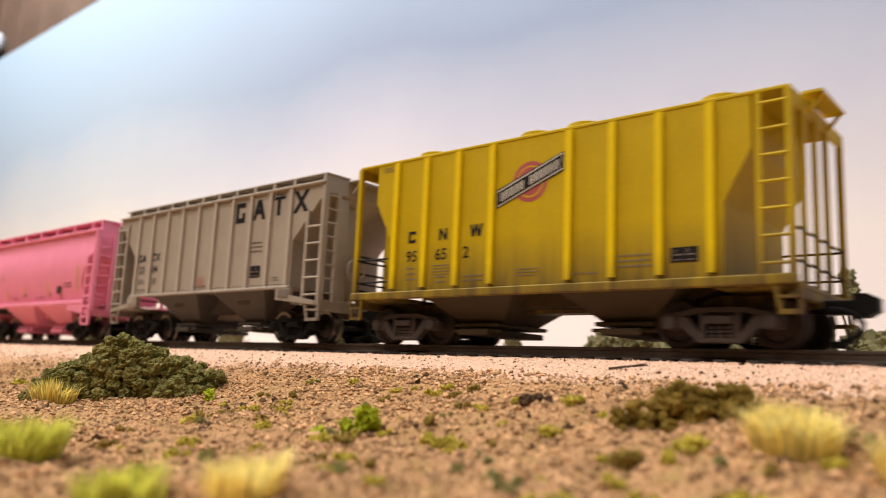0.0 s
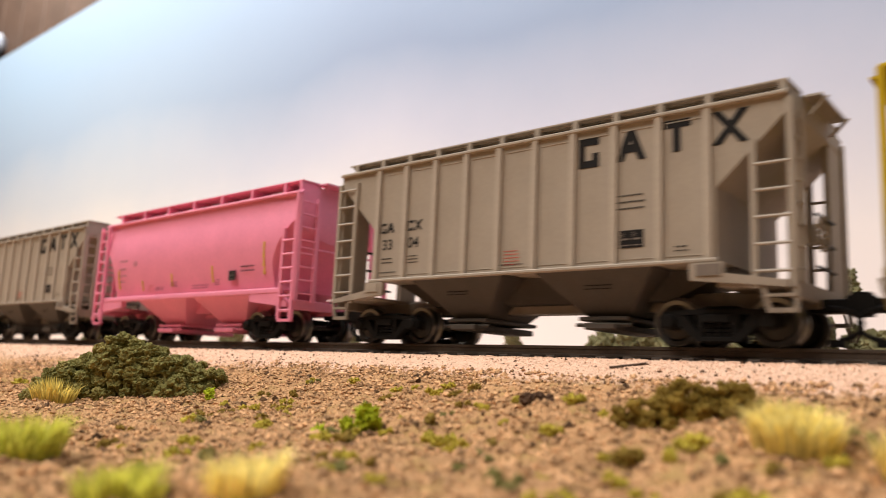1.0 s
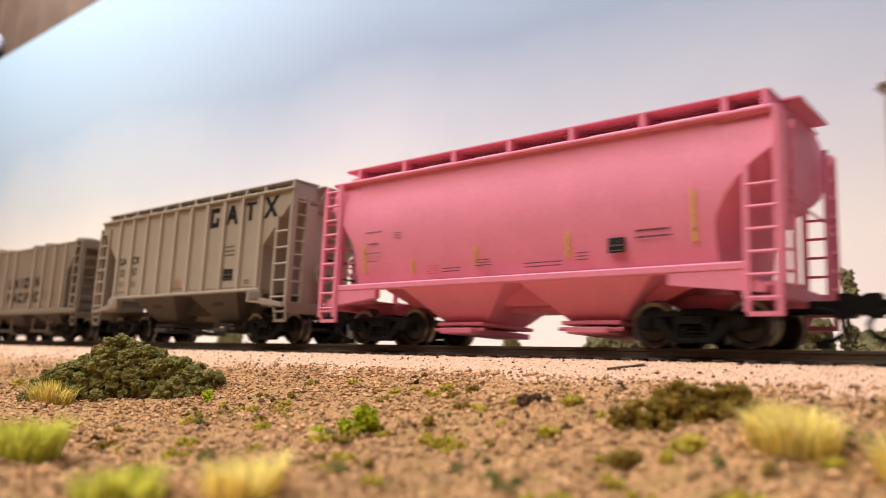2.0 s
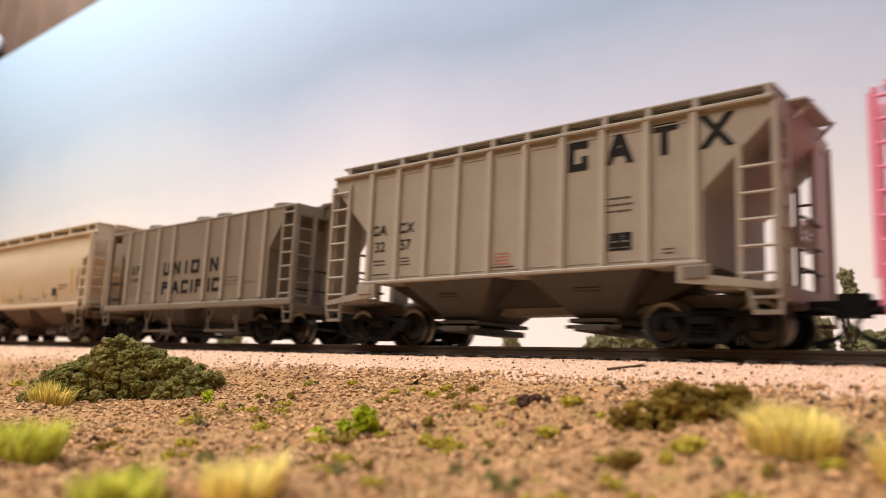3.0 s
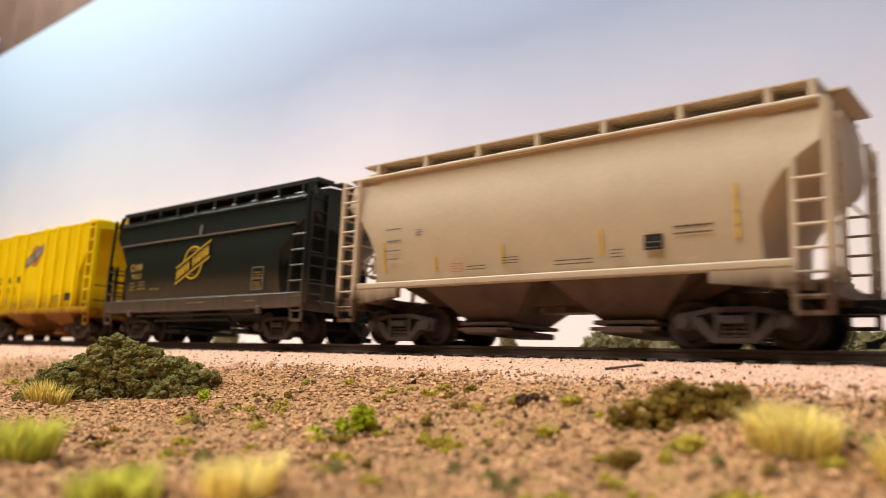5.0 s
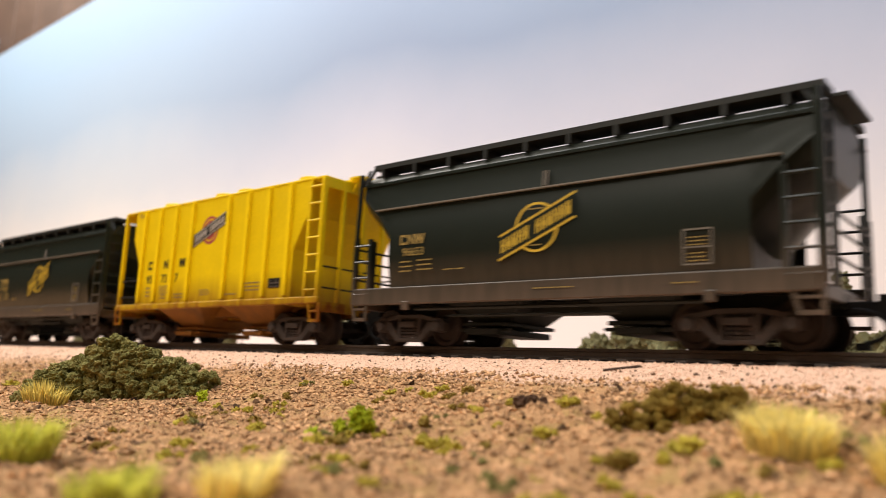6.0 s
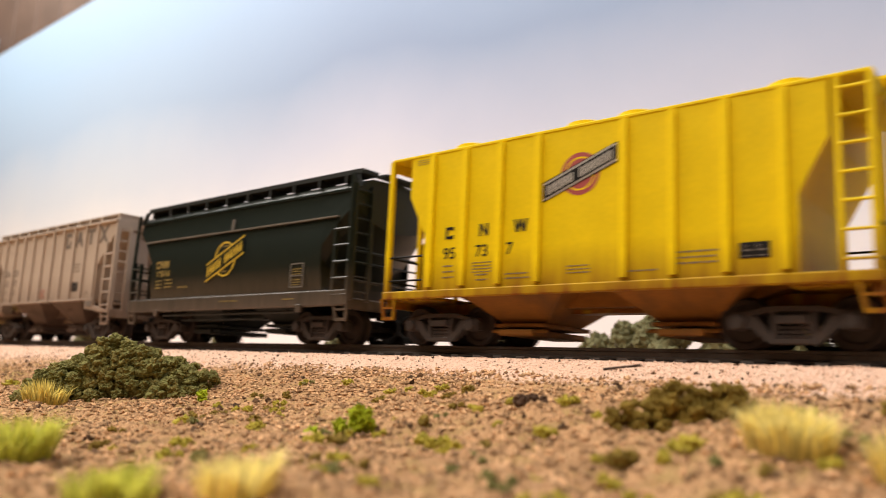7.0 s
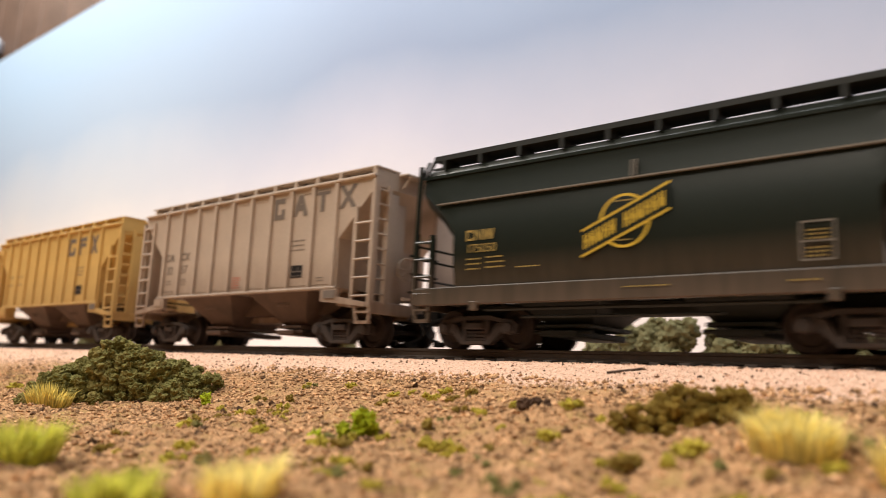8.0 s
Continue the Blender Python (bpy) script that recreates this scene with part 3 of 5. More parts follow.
for i, (x, y, h, w) in enumerate(((-0.066, 0.130, 0.047, 0.010), (-0.161, 0.122, 0.024, 0.018), (-0.149, 0.126, 0.028, 0.020), (-0.138, 0.126, 0.032, 0.020), (-0.124, 0.118, 0.028, 0.024), (-0.108, 0.126, 0.031, 0.024),
                                  (-0.094, 0.120, 0.028, 0.024), (-0.078, 0.122, 0.029, 0.026), (-0.054, 0.118, 0.022, 0.024), (-0.036, 0.125, 0.023, 0.024), (-0.018, 0.120, 0.024, 0.024), (0.004, 0.125, 0.032, 0.026),
                                  (-0.212, 0.128, 0.024, 0.012), (-0.330, 0.130, 0.031, 0.020), (-0.440, 0.130, 0.032, 0.026), (-0.66, 0.14, 0.034, 0.03))):
    back_tree("olive green foam tree in front of the backdrop", x, y, h, w, 70 + i, 0.05)


# ---- rolling stock ----


def wheelset_mesh(mat):
    bm = B()
    for s in (-1, 1):
        face = [(0.0004, s * 10.4), (1.5, s * 10.4), (1.7, s * 10.0), (3.6, s * 9.8), (4.1, s * 10.3), (5.0, s * 10.4), (5.2, s * 10.2), (5.25, s * 8.2), (5.9, s * 7.9), (5.9, s * 7.4), (4.6, s * 7.3), (3.8, s * 7.9), (1.6, s * 7.7), (0.9, s * 7.3)]
        lathe(bm, [(r * MM, y * MM) for r, y in face], 28)
    rod(bm, (0, -0.0118, 0), (0, 0.0118, 0), 0.0009, 8)
    me = mesh_of("wheelset", bm, mat, False)
    me.materials.append(M_TREAD if mat is M_WHEEL else M_RUSTWHEEL)
    for p in me.polygons:
        if math.hypot(p.center.x, p.center.z) > 0.0042:
            p.material_index = 1
    return me


def sideframe_mesh(mat, s, style):
    """Cast side frame: an arched beam with openings, journal boxes, and a spring nest between."""
    bm = B()
    y0, y1 = s * 0.0116, s * 0.0138
    top = 8.5 if style == "old" else 7.8
    lo, hi = min(y0, y1), max(y0, y1)
    for sx in (-1, 1):
        # pedestal over the journal, sloping top chord, diagonal to the foot, column beside the springs
        prism(bm, [(sx * x * MM, z * MM) for x, z in ((12.6, 3.9), (12.9, 6.2), (11.6, 7.3), (8.6, 7.5), (8.1, 6.2), (8.4, 3.9), (9.3, 3.9), (9.3, 5.8), (11.7, 5.8), (11.7, 3.9))], y0, y1)
        prism(bm, [(sx * x * MM, z * MM) for x, z in ((8.6, 7.5), (4.3, top), (4.3, top - 1.1), (8.3, 6.5))], y0, y1)
        prism(bm, [(sx * x * MM, z * MM) for x, z in ((8.1, 6.4), (7.0, 6.5), (3.7, 2.2), (3.5, 1.0), (4.6, 1.0), (8.5, 4.6))], y0, y1)
        prism(bm, [(sx * x * MM, z * MM) for x, z in ((3.1, 1.8), (4.0, 2.2), (4.3, top - 0.6), (3.1, top - 0.4))], y0, y1)
        n0 = len(bm.verts)
        lathe(bm, [(r * MM, s * y * MM) for r, y in ((0.01, 14.9), (1.2, 14.9), (1.6, 14.5), (1.7, 13.4), (1.7, 11.8))], 12)
        bm.verts.ensure_lookup_table()
        bmesh.ops.translate(bm, verts=bm.verts[n0:], vec=(sx * 0.0105, 0, 0.0052))
    for k in range(3):
        for i in range(3):
            n0 = len(bm.verts)
            lathe(bm, [(0.00025, -0.0004), (0.0008, -0.0003), (0.0008, 0.0003), (0.00025, 0.0004)], 8, "z")
            bm.verts.ensure_lookup_table()
            bmesh.ops.translate(bm, verts=bm.verts[n0:], vec=((-1.9 + 1.9 * k) * MM, s * 0.0130, 0.0024 + 0.0009 * i))
    box(bm, -0.0044, 0.0044, lo, hi, (top - 1.2) * MM, top * MM, 0.0002)
    box(bm, -0.0042, 0.0042, lo, hi, 0.0009, 0.0020, 0.0002)
    box(bm, -0.0029, 0.0029, min(s * 0.0118, s * 0.0145), max(s * 0.0118, s * 0.0145), 0.0049, 0.0066, 0.0002)
    return mesh_of("side_frame", bm, mat)


def brake_mesh(mat):
    bm = B()
    box(bm, -0.0038, 0.0038, -0.0125, 0.0125, 0.0052, 0.0085, 0.0004)
    for sx in (-1, 1):
        box(bm, sx * 0.0062 - 0.0006, sx * 0.0062 + 0.0006, -0.0105, 0.0105, 0.0030, 0.0044)
    return mesh_of("bolster", bm, mat)


TRUCKS = {}
WHEELS = []


def truck(car, x, style):
    if style not in TRUCKS:
        m, w = {"black": (M_BLACK, M_WHEEL), "old": (M_TRUCK, M_RUSTWHEEL)}[style]
        TRUCKS[style] = (brake_mesh(m), sideframe_mesh(m, -1, style), sideframe_mesh(m, 1, style), wheelset_mesh(w))
    bol, near, far, wheel = TRUCKS[style]
    t = part("truck", bol, None, car, "black truck" if style == "black" else "rust-brown weathered truck")
    t.location = (x, 0, 0)
    part("side_frame", near, None, t)
    part("side_frame", far, None, t)
    for dx in (-0.0105, 0.0105):
        w = part("wheelset", wheel, None, t)
        w.location = (dx, 0, WHEEL_R)
        WHEELS.append((w, dx))


def ladder(car, x0, x1, z0, z1, n, mat, y, along="x", name="ladder", z0b=None, r=0.00035):
    """Two stiles and rungs. along='x' on the side, 'y' across the end at x = y."""
    bm = B()
    tops = (z1, z1) if z0b is None else (z0b, z1)
    for v, zt in zip((x0, x1), tops):
        if along == "x":
            box(bm, v - 0.0006, v + 0.0006, y - 0.0005, y + 0.0005, z0, zt)
        else:
            box(bm, y - 0.0005, y + 0.0005, v - 0.0006, v + 0.0006, z0, zt)
    for i in range(n):
        z = z0 + (z1 - z0) * (i + 0.6) / n
        if z > min(tops):
            continue
        if along == "x":
            rod(bm, (x0, y - 0.0003 * np.sign(-y), z), (x1, y - 0.0003 * np.sign(-y), z), r)
        else:
            rod(bm, (y, x0, z), (y, x1, z), r)
    return part(name, bm, mat, car)


def stirrup(car, x, y, z0, z1, mat, w=0.0062):
    bm = B()
    for a, b in (((x - w / 2, z1), (x - w / 2 + 0.0012, z0)), ((x + w / 2, z1), (x + w / 2, z0))):
        bar(bm, (a[0], y, a[1]), (b[0], y, b[1]), 0.0009, 0.0006)
    bar(bm, (x - w / 2 + 0.0008, y, z0 + 0.0004), (x + w / 2 + 0.0004, y, z0 + 0.00041), 0.001, 0.001)
    box(bm, x - w / 2 + 0.0008, x + w / 2 + 0.0004, y - 0.0005, y + 0.0005, z0 - 0.0003, z0 + 0.0006)
    box(bm, x - w / 2 + 0.0008, x + w / 2 + 0.0004, y - 0.0005, y + 0.0005, z0 + 0.0028, z0 + 0.0034)
    part("stirrup_step", bm, mat, car)


def coupler(car, s, x, mat=None):
    bm = B()
    box(bm, min(s * (x - 0.006), s * (x + 0.007)), max(s * (x - 0.006), s * (x + 0.007)), -0.0016, 0.0016, 0.0078, 0.0106, 0.0003)
    prism(bm, [(s * (x + a) * 1.0, b) for a, b in ((0.006, 0.0070), (0.0085, 0.0070), (0.0105, 0.0082), (0.0105, 0.0108), (0.0085, 0.0118), (0.006, 0.0118))], -0.0030, 0.0008)
    part("coupler", bm, M_BLACK, car, "black knuckle coupler")
    bm = B()
    pts = [Vector((s * (x + 0.002 + 0.006 * math.sin(a)), -0.0045, 0.0085 - 0.0062 * (1 - math.cos(a)) * 0.55)) for a in np.linspace(0, 2.9, 9)]
    rings = []
    for i, p in enumerate(pts):
        d = (pts[min(i + 1, 8)] - pts[max(i - 1, 0)]).normalized()
        n = Vector((d.z, 0, -d.x))
        rings.append([p + 0.00055 * (n * math.cos(q) + Vector((0, 1, 0)) * math.sin(q)) for q in np.linspace(0, 6.283, 7)[:-1]])
    loft(bm, rings)
    box(bm, pts[-1].x - 0.0016, pts[-1].x + 0.0016, -0.0053, -0.0037, pts[-1].z - 0.0012, pts[-1].z + 0.0002)
    part("air_hose", bm, M_BLACK, car)


def hopper(car, xc, top, bot, z1, z0, y1, y0, mat):
    """One discharge bay: a funnel, and its outlet gate below."""
    bm = B()
    loft(bm, [[((xc + sx * h), sy * w, z) for sx, sy in ((-1, -1), (1, -1), (1, 1), (-1, 1))] for h, w, z in ((bot, y0, z0), (top, y1, z1))])
    bay = part("hopper_bay", bm, mat, car)
    bm = B()
    box(bm, xc - bot - 0.0012, xc + bot + 0.0012, -y0 - 0.003, y0 + 0.003, z0 - 0.0008, z0 + 0.0002, 0.0002)
    box(bm, xc - bot + 0.001, xc + bot - 0.001, -y0 - 0.0045, y0 + 0.0045, z0 - 0.0030, z0 - 0.0014, 0.0003)
    rod(bm, (xc - bot - 0.002, -y0 - 0.0025, z0 - 0.0018), (xc + bot + 0.002, -y0 - 0.0025, z0 - 0.0018), 0.0005)
    part("outlet_gate", bm, mat, bay)


def shell(bm, ends, half, roof, steps=8, belly=0.0):
    """A car body. ends: (x, bottom z) from one end to the other; half(z): half width; roof: (y, z) from eave to ridge."""
    zt = roof[0][1]
    rings = []
    for x, zb in ends:
        zb = min(zb, zt - 0.0004)
        side = [zb + (zt - zb) * i / steps for i in range(steps)]
        near = [(x, -half(z), z) for z in side] + [(x, -y, z) for y, z in roof]
        far = [(x, y, z) for y, z in reversed(roof) if y > 1e-6] + [(x, half(z), z) for z in reversed(side)]
        if belly:
            d = min(belly, zb - min(b for _, b in ends))
            h = half(zb)
            far += [(x, h * k, zb - d * (1 - k * k) ** 0.6) for k in (0.85, 0.6, 0.3, 0.0, -0.3, -0.6, -0.85)]
        rings.append(near + far)
    loft(bm, rings)


def letters(car, body, x, z, size, mat, y=-0.01827, bold=0.0, align="CENTER", name="car_number"):
    c = bpy.data.curves.new(name, "FONT")
    c.body, c.size, c.align_x, c.align_y, c.offset, c.extrude = body, size, align, "CENTER", bold, 0.00003
    tmp = bpy.data.objects.new(name, c)
    me = bpy.data.meshes.new_from_object(tmp)
    bpy.data.objects.remove(tmp)
    me.materials.clear()
    me.materials.append(mat)
    ob = part(name, me, None, car)
    ob.matrix_basis = pose(x, y, z, 90, 0, 0)
    return ob


def shape_mark(bm, kind, x, z, w, h, t, y):
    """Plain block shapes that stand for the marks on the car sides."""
    def blk(x0, x1, z0, z1):
        box(bm, x + x0 * w, x + x1 * w, y - 0.00004, y + 0.00004, z + z0 * h, z + z1 * h)

    def slant(a, b):
        p = [(x + a[0] * w - t / 2, z + a[1] * h), (x + a[0] * w + t / 2, z + a[1] * h), (x + b[0] * w + t / 2, z + b[1] * h), (x + b[0] * w - t / 2, z + b[1] * h)]
        prism(bm, p, y - 0.00006, y + 0.00006)
    u, v = t / w, t / h
    if kind == "ring":
        blk(-0.5, -0.5 + u, -0.5, 0.5), blk(0.5 - u, 0.5, -0.5, 0.5), blk(-0.5 + u, 0.5 - u, 0.5 - v, 0.5), blk(-0.5 + u, 0.5 - u, -0.5, -0.5 + v)
    elif kind == "open":
        blk(-0.5, -0.5 + u, -0.5, 0.5), blk(-0.5 + u, 0.5, 0.5 - v, 0.5), blk(-0.5 + u, 0.5, -0.5, -0.5 + v), blk(0.5 - u, 0.5, -0.5 + v, -0.02), blk(0.5 - u, 0.5, 0.24, 0.5 - v)
    elif kind == "hook":
        blk(-0.5, -0.5 + u, -0.5, 0.5), blk(-0.5 + u, 0.5, 0.5 - v, 0.5), blk(-0.5 + u, 0.5, -0.5, -0.5 + v), blk(0.5 - u, 0.5, -0.5 + v, -0.2), blk(0.5 - u, 0.5, 0.2, 0.5 - v)
    elif kind == "wedge":
        slant((-0.38, -0.5), (0, 0.5)), slant((0.38, -0.5), (0.0, 0.5)), blk(-0.25, 0.25, -0.24, -0.24 + v)
    elif kind == "tee":
        blk(-0.5, 0.5, 0.5 - v, 0.5), blk(-u / 2, u / 2, -0.5, 0.5 - v)
    elif kind == "cross":
        slant((-0.36, -0.5), (0.36, 0.5)), slant((0.36, -0.5), (-0.36, 0.5))
    elif kind == "gate":
        blk(-0.5, -0.5 + u, -0.5, 0.5), blk(0.5 - u, 0.5, -0.5, 0.5), slant((-0.5 + u / 2, 0.5), (0.5 - u / 2, -0.5))
    elif kind == "post":
        blk(-u / 2, u / 2, -0.5, 0.5)
    elif kind == "flag":
        blk(-0.5, -0.5 + u, -0.5, 0.5), blk(-0.5 + u, 0.5, 0.5 - v, 0.5), blk(-0.5 + u, 0.5, -0.06, -0.06 + v), blk(0.5 - u, 0.5, -0.06 + v, 0.5 - v)
    elif kind == "comb":
        blk(-0.5, -0.5 + u, -0.5, 0.5), blk(-0.5 + u, 0.5, 0.5 - v, 0.5), blk(-0.5 + u, 0.4, -0.06, -0.06 + v)
    elif kind == "trough":
        blk(-0.5, -0.5 + u, -0.5, 0.5), blk(0.5 - u, 0.5, -0.5, 0.5), blk(-0.5 + u, 0.5 - u, -0.5, -0.5 + v)
    elif kind == "zigzag":
        slant((-0.30, -0.5), (-0.5, 0.5)), slant((-0.28, -0.5), (0, 0.5)), slant((0.28, -0.5), (0, 0.5)), slant((0.30, -0.5), (0.5, 0.5))


def marks(car, name, row, mat, y=-0.01827, label=""):
    for kind, x, z, w, h, t in row:
        bm = B()
        shape_mark(bm, kind, x * MM, z * MM, w * MM, h * MM, t * MM, y)
        part(name, bm, mat, car, label)


def bars(car, rows, mat, y=-0.01827, name="data_stencil"):
    """Fine print as thin bars: (x, z, width, count, pitch)."""
    for x, z, w, n, pitch in rows:
        bm = B()
        for i in range(n):
            xx = x - w / 2
            while xx < x + w / 2 - 0.3:
                ln = min(random.uniform(0.3, 0.8), x + w / 2 - xx)
                box(bm, xx * MM, (xx + ln) * MM, y - 0.00004, y + 0.00004, (z - i * pitch) * MM, (z - i * pitch + min(0.30 * pitch, 0.38)) * MM)
                xx += ln + 0.28
        tagged(part(name, bm, mat, car), kind="stuff")


def notice(car, x, z, w, h, y=-0.01827):
    bm = B()
    box(bm, (x - w / 2) * MM, (x + w / 2) * MM, y - 0.00005, y + 0.00005, (z - h / 2) * MM, (z + h / 2) * MM)
    plate = part("notice_panel", bm, M_INK, car, "small black notice panel")
    bm = B()
    for i, (a, b) in enumerate(((-0.40, -0.06), (0.06, 0.40))):
        box(bm, (x + a * w) * MM, (x + b * w) * MM, y - 0.0001, y - 0.00003, (z - 0.05 * h) * MM, (z + 0.05 * h) * MM)
        for k in range(3):
            box(bm, (x + a * w) * MM, (x + (a + 0.09 + 0.06 * (k % 2)) * w) * MM, y - 0.0001, y - 0.00003, (z + (0.14 + 0.1 * k) * h) * MM, (z + (0.18 + 0.1 * k) * h) * MM)
        box(bm, (x + a * w) * MM, (x + b * w) * MM, y - 0.0001, y - 0.00003, (z - 0.38 * h) * MM, (z - 0.32 * h) * MM)
    part("notice_lines", bm, M_INKGREY, plate)


def underframe(car, half_len, mat, z0=0.0095, z1=0.0125, dark=None):
    bm = B()
    box(bm, -half_len, half_len, -0.0030, 0.0030, z0 - 0.001, z1, 0.0003)
    part("centre_sill", bm, dark or mat, car)
    for s in (-1, 1):
        bm = B()
        box(bm, min(s * (half_len - 0.0018), s * half_len), max(s * (half_len - 0.0018), s * half_len), -0.0178, 0.0178, z0, z1 + 0.0006, 0.0002)
        part("end_sill", bm, mat, car)
        coupler(car, s, half_len)


def end_gear(car, s, x, z0, z1, mat, wheel=False):
    """Brake wheel and gear box on the end of a car."""
    if wheel:
        bm = B()
        for i in range(16):
            a, b = 2 * math.pi * i / 16, 2 * math.pi * (i + 1) / 16
            rod(bm, (x, 0.004 + 0.0035 * math.cos(a) - 0.010, z0 + 0.0035 * math.sin(a)), (x, 0.004 + 0.0035 * math.cos(b) - 0.010, z0 + 0.0035 * math.sin(b)), 0.00035, 5)
        for i in range(4):
            a = math.pi * i / 4
            rod(bm, (x, -0.006 + 0.0035 * math.cos(a), z0 + 0.0035 * math.sin(a)), (x, -0.006 - 0.0035 * math.cos(a), z0 - 0.0035 * math.sin(a)), 0.00028, 5)
        box(bm, x - s * 0.002 - 0.0008, x - s * 0.002 + 0.0008, -0.0075, -0.0045, z0 - 0.002, z0 + 0.002)
        part("brake_wheel", bm, mat, car)


def roofwalk(car, x0, x1, y0, y1, z, zb, xs, mat, bracket, mid=()):
    """A raised walk along each roof edge on brackets."""
    for s in (-1, 1):
        bm = B()
        a, b = sorted((s * y0, s * y1))
        box(bm, x0, x1, a, b, z, z + 0.00035)
        walkway = part("roofwalk", bm, mat, car)
        bm = B()
        box(bm, x0, x1, -0.00018, 0.00018, z - 0.0004, z)
        slat = mesh_of("slat", bm, mat)
        for k in range(5):
            part("slat", slat, None, walkway).location = (0, a + (b - a) * (k + 1) / 6, 0)
        bm = B()
        box(bm, -0.0007, 0.0007, a, b, zb, z)
        br = mesh_of("roofwalk_bracket", bm, bracket)
        for x in xs:
            part("roofwalk_bracket", br, None, car).location = (x, 0, 0)


# ---- ribbed hopper with cut-away ends ----
def ribbed_car(label, mat, number, style, x, fade=False, tan=False):
    car = thing("hopper_car", label, "railway car", "freight cars of the train")
    ink = M_INKGREY if fade else M_INK
    hl = 0.0654
    ends = [(-hl, 0.0472), (-0.0505, 0.0326), (-0.0505, 0.0175), (0.0505, 0.0175), (0.0505, 0.0326), (hl, 0.0472)]
    bm = B()
    shell(bm, ends, lambda z: 0.0182, [(0.0182, 0.0505), (0.0120, 0.0520), (0.0070, 0.0525), (0.0, 0.0525)])
    part("body", bm, mat, car)
    rib = B()
    box(rib, -0.0008, 0.0008, -0.0008, 0.0, 0.0176, 0.0503)
    rib = mesh_of("rib", rib, M_BEIGERIB_LIT if mat is M_BEIGE else mat)
    xs = [-0.0488 + 0.010844 * i for i in range(10)]
    for xx in xs:
        for s in (-1, 1):
            o = part("rib", rib, None, car)
            o.matrix_basis = pose(xx, s * 0.0182, 0, 0, 0, 0 if s < 0 else 180)
    for s in (-1, 1):
        y0, y1 = sorted((s * 0.0182, s * 0.01835))
        bm = B()
        a, b = xs[0], xs[1]
        box(bm, a + 0.0013, b - 0.0013, y0, y1, 0.0482, 0.0484)
        box(bm, a + 0.0013, b - 0.0013, y0, y1, 0.0186, 0.0188)
        box(bm, a + 0.0013, a + 0.0015, y0, y1, 0.0188, 0.0482)
        # seams take the paler lit rib colour
        seam = mesh_of("panel_seam", bm, M_BEIGERIB_LIT if mat is M_BEIGE else mat)
        for a in xs[:-1]:
            part("panel_seam", seam, None, car).location = (a - xs[0], 0, 0)
    for s in (-1, 1):
        bm = B()
        y0, y1 = sorted((s * 0.0178, s * 0.0192))
        box(bm, -0.0510, 0.0510, y0, y1, 0.0168, 0.0177, 0.0002)
        box(bm, -hl, hl, y0, y1, 0.0499, 0.0508, 0.0002)
        part("side_sill", bm, mat, car)
        for e in (-1, 1):
            bm = B()
            x0, x1 = sorted((e * 0.0450, e * hl))
            prism(bm, [(e * 0.0450, 0.0168), (e * 0.0520, 0.0168), (e * 0.0520, 0.0145), (e * 0.0645, 0.0125), (e * 0.0645, 0.0112), (e * 0.0450, 0.0132)], y0, y1)
            part("bolster_flange", bm, mat, car)
            bm = B()
            box(bm, *sorted((e * 0.0465, e * 0.0515)), *sorted((s * 0.0192, s * 0.0195)), 0.0140, 0.0164)
            part("route_board", bm, M_INKGREY if e > 0 else mat, car)
    bm = B()
    box(bm, -0.060, 0.060, -0.0065, 0.0065, 0.0518, 0.0535, 0.0006)
    part("hatch_trough", bm, mat, car)
    roofwalk(car, -0.0630, 0.0650, 0.0085, 0.0178, 0.0532, 0.0505, xs + [-0.0600, 0.0640], mat, mat)
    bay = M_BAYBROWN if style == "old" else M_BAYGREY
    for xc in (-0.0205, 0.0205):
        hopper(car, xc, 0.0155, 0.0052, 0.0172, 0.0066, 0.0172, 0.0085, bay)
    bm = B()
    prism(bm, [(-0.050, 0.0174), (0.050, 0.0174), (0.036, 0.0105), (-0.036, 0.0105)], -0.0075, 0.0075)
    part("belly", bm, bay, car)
    underframe(car, 0.0655, mat, dark=mat)
    for e in (-1, 1):
        for s in (-1, 1):
            xo, xi = e * 0.0654, e * 0.0582
            if e > 0:
                ladder(car, xi, xo, 0.0112, 0.0492, 7, mat, s * 0.0185, z0b=0.0415)
            else:
                ladder(car, xo, xi, 0.0112, 0.0475, 7, mat, s * 0.0185)
            stirrup(car, e * 0.0627, s * 0.0185, 0.0066, 0.0115, mat)
            if s == -e:
                # ladder beside a broad corner sheet on one half of the end
                ladder(car, *sorted((s * 0.0178, s * 0.0130)), 0.0125, 0.0480, 8, mat, e * 0.0656, "y", "end_ladder")
                bm = B()
                box(bm, *sorted((e * 0.0632, e * 0.0652)), *sorted((s * 0.0125, s * 0.0085)), 0.0125, 0.0460, 0.0002)
                part("end_post", bm, mat, car)
                bm = B()
                box(bm, *sorted((e * 0.0610, e * 0.0630)), *sorted((s * 0.0080, s * 0.0035)), 0.0125, 0.0440, 0.0002)
                part("end_post", bm, mat, car)
            else:
                bm = B()
                box(bm, *sorted((e * 0.0640, e * 0.0652)), *sorted((s * 0.0182, s * 0.0080)), 0.0125, 0.0470, 0.0002)
                part("corner_sheet", bm, mat, car)
                for z in (0.0172, 0.0228, 0.0284):
                    bm = B()
                    rod(bm, (e * 0.0656, s * 0.0085, z), (e * 0.0656, -s * 0.0035, z), 0.0004)
                    part("grab_iron", bm, M_BLACK, car)
        bm = B()
        x0, x1 = sorted((e * 0.0500, e * hl))
        box(bm, x0, x1, -0.0170, 0.0170, 0.0120, 0.0128)
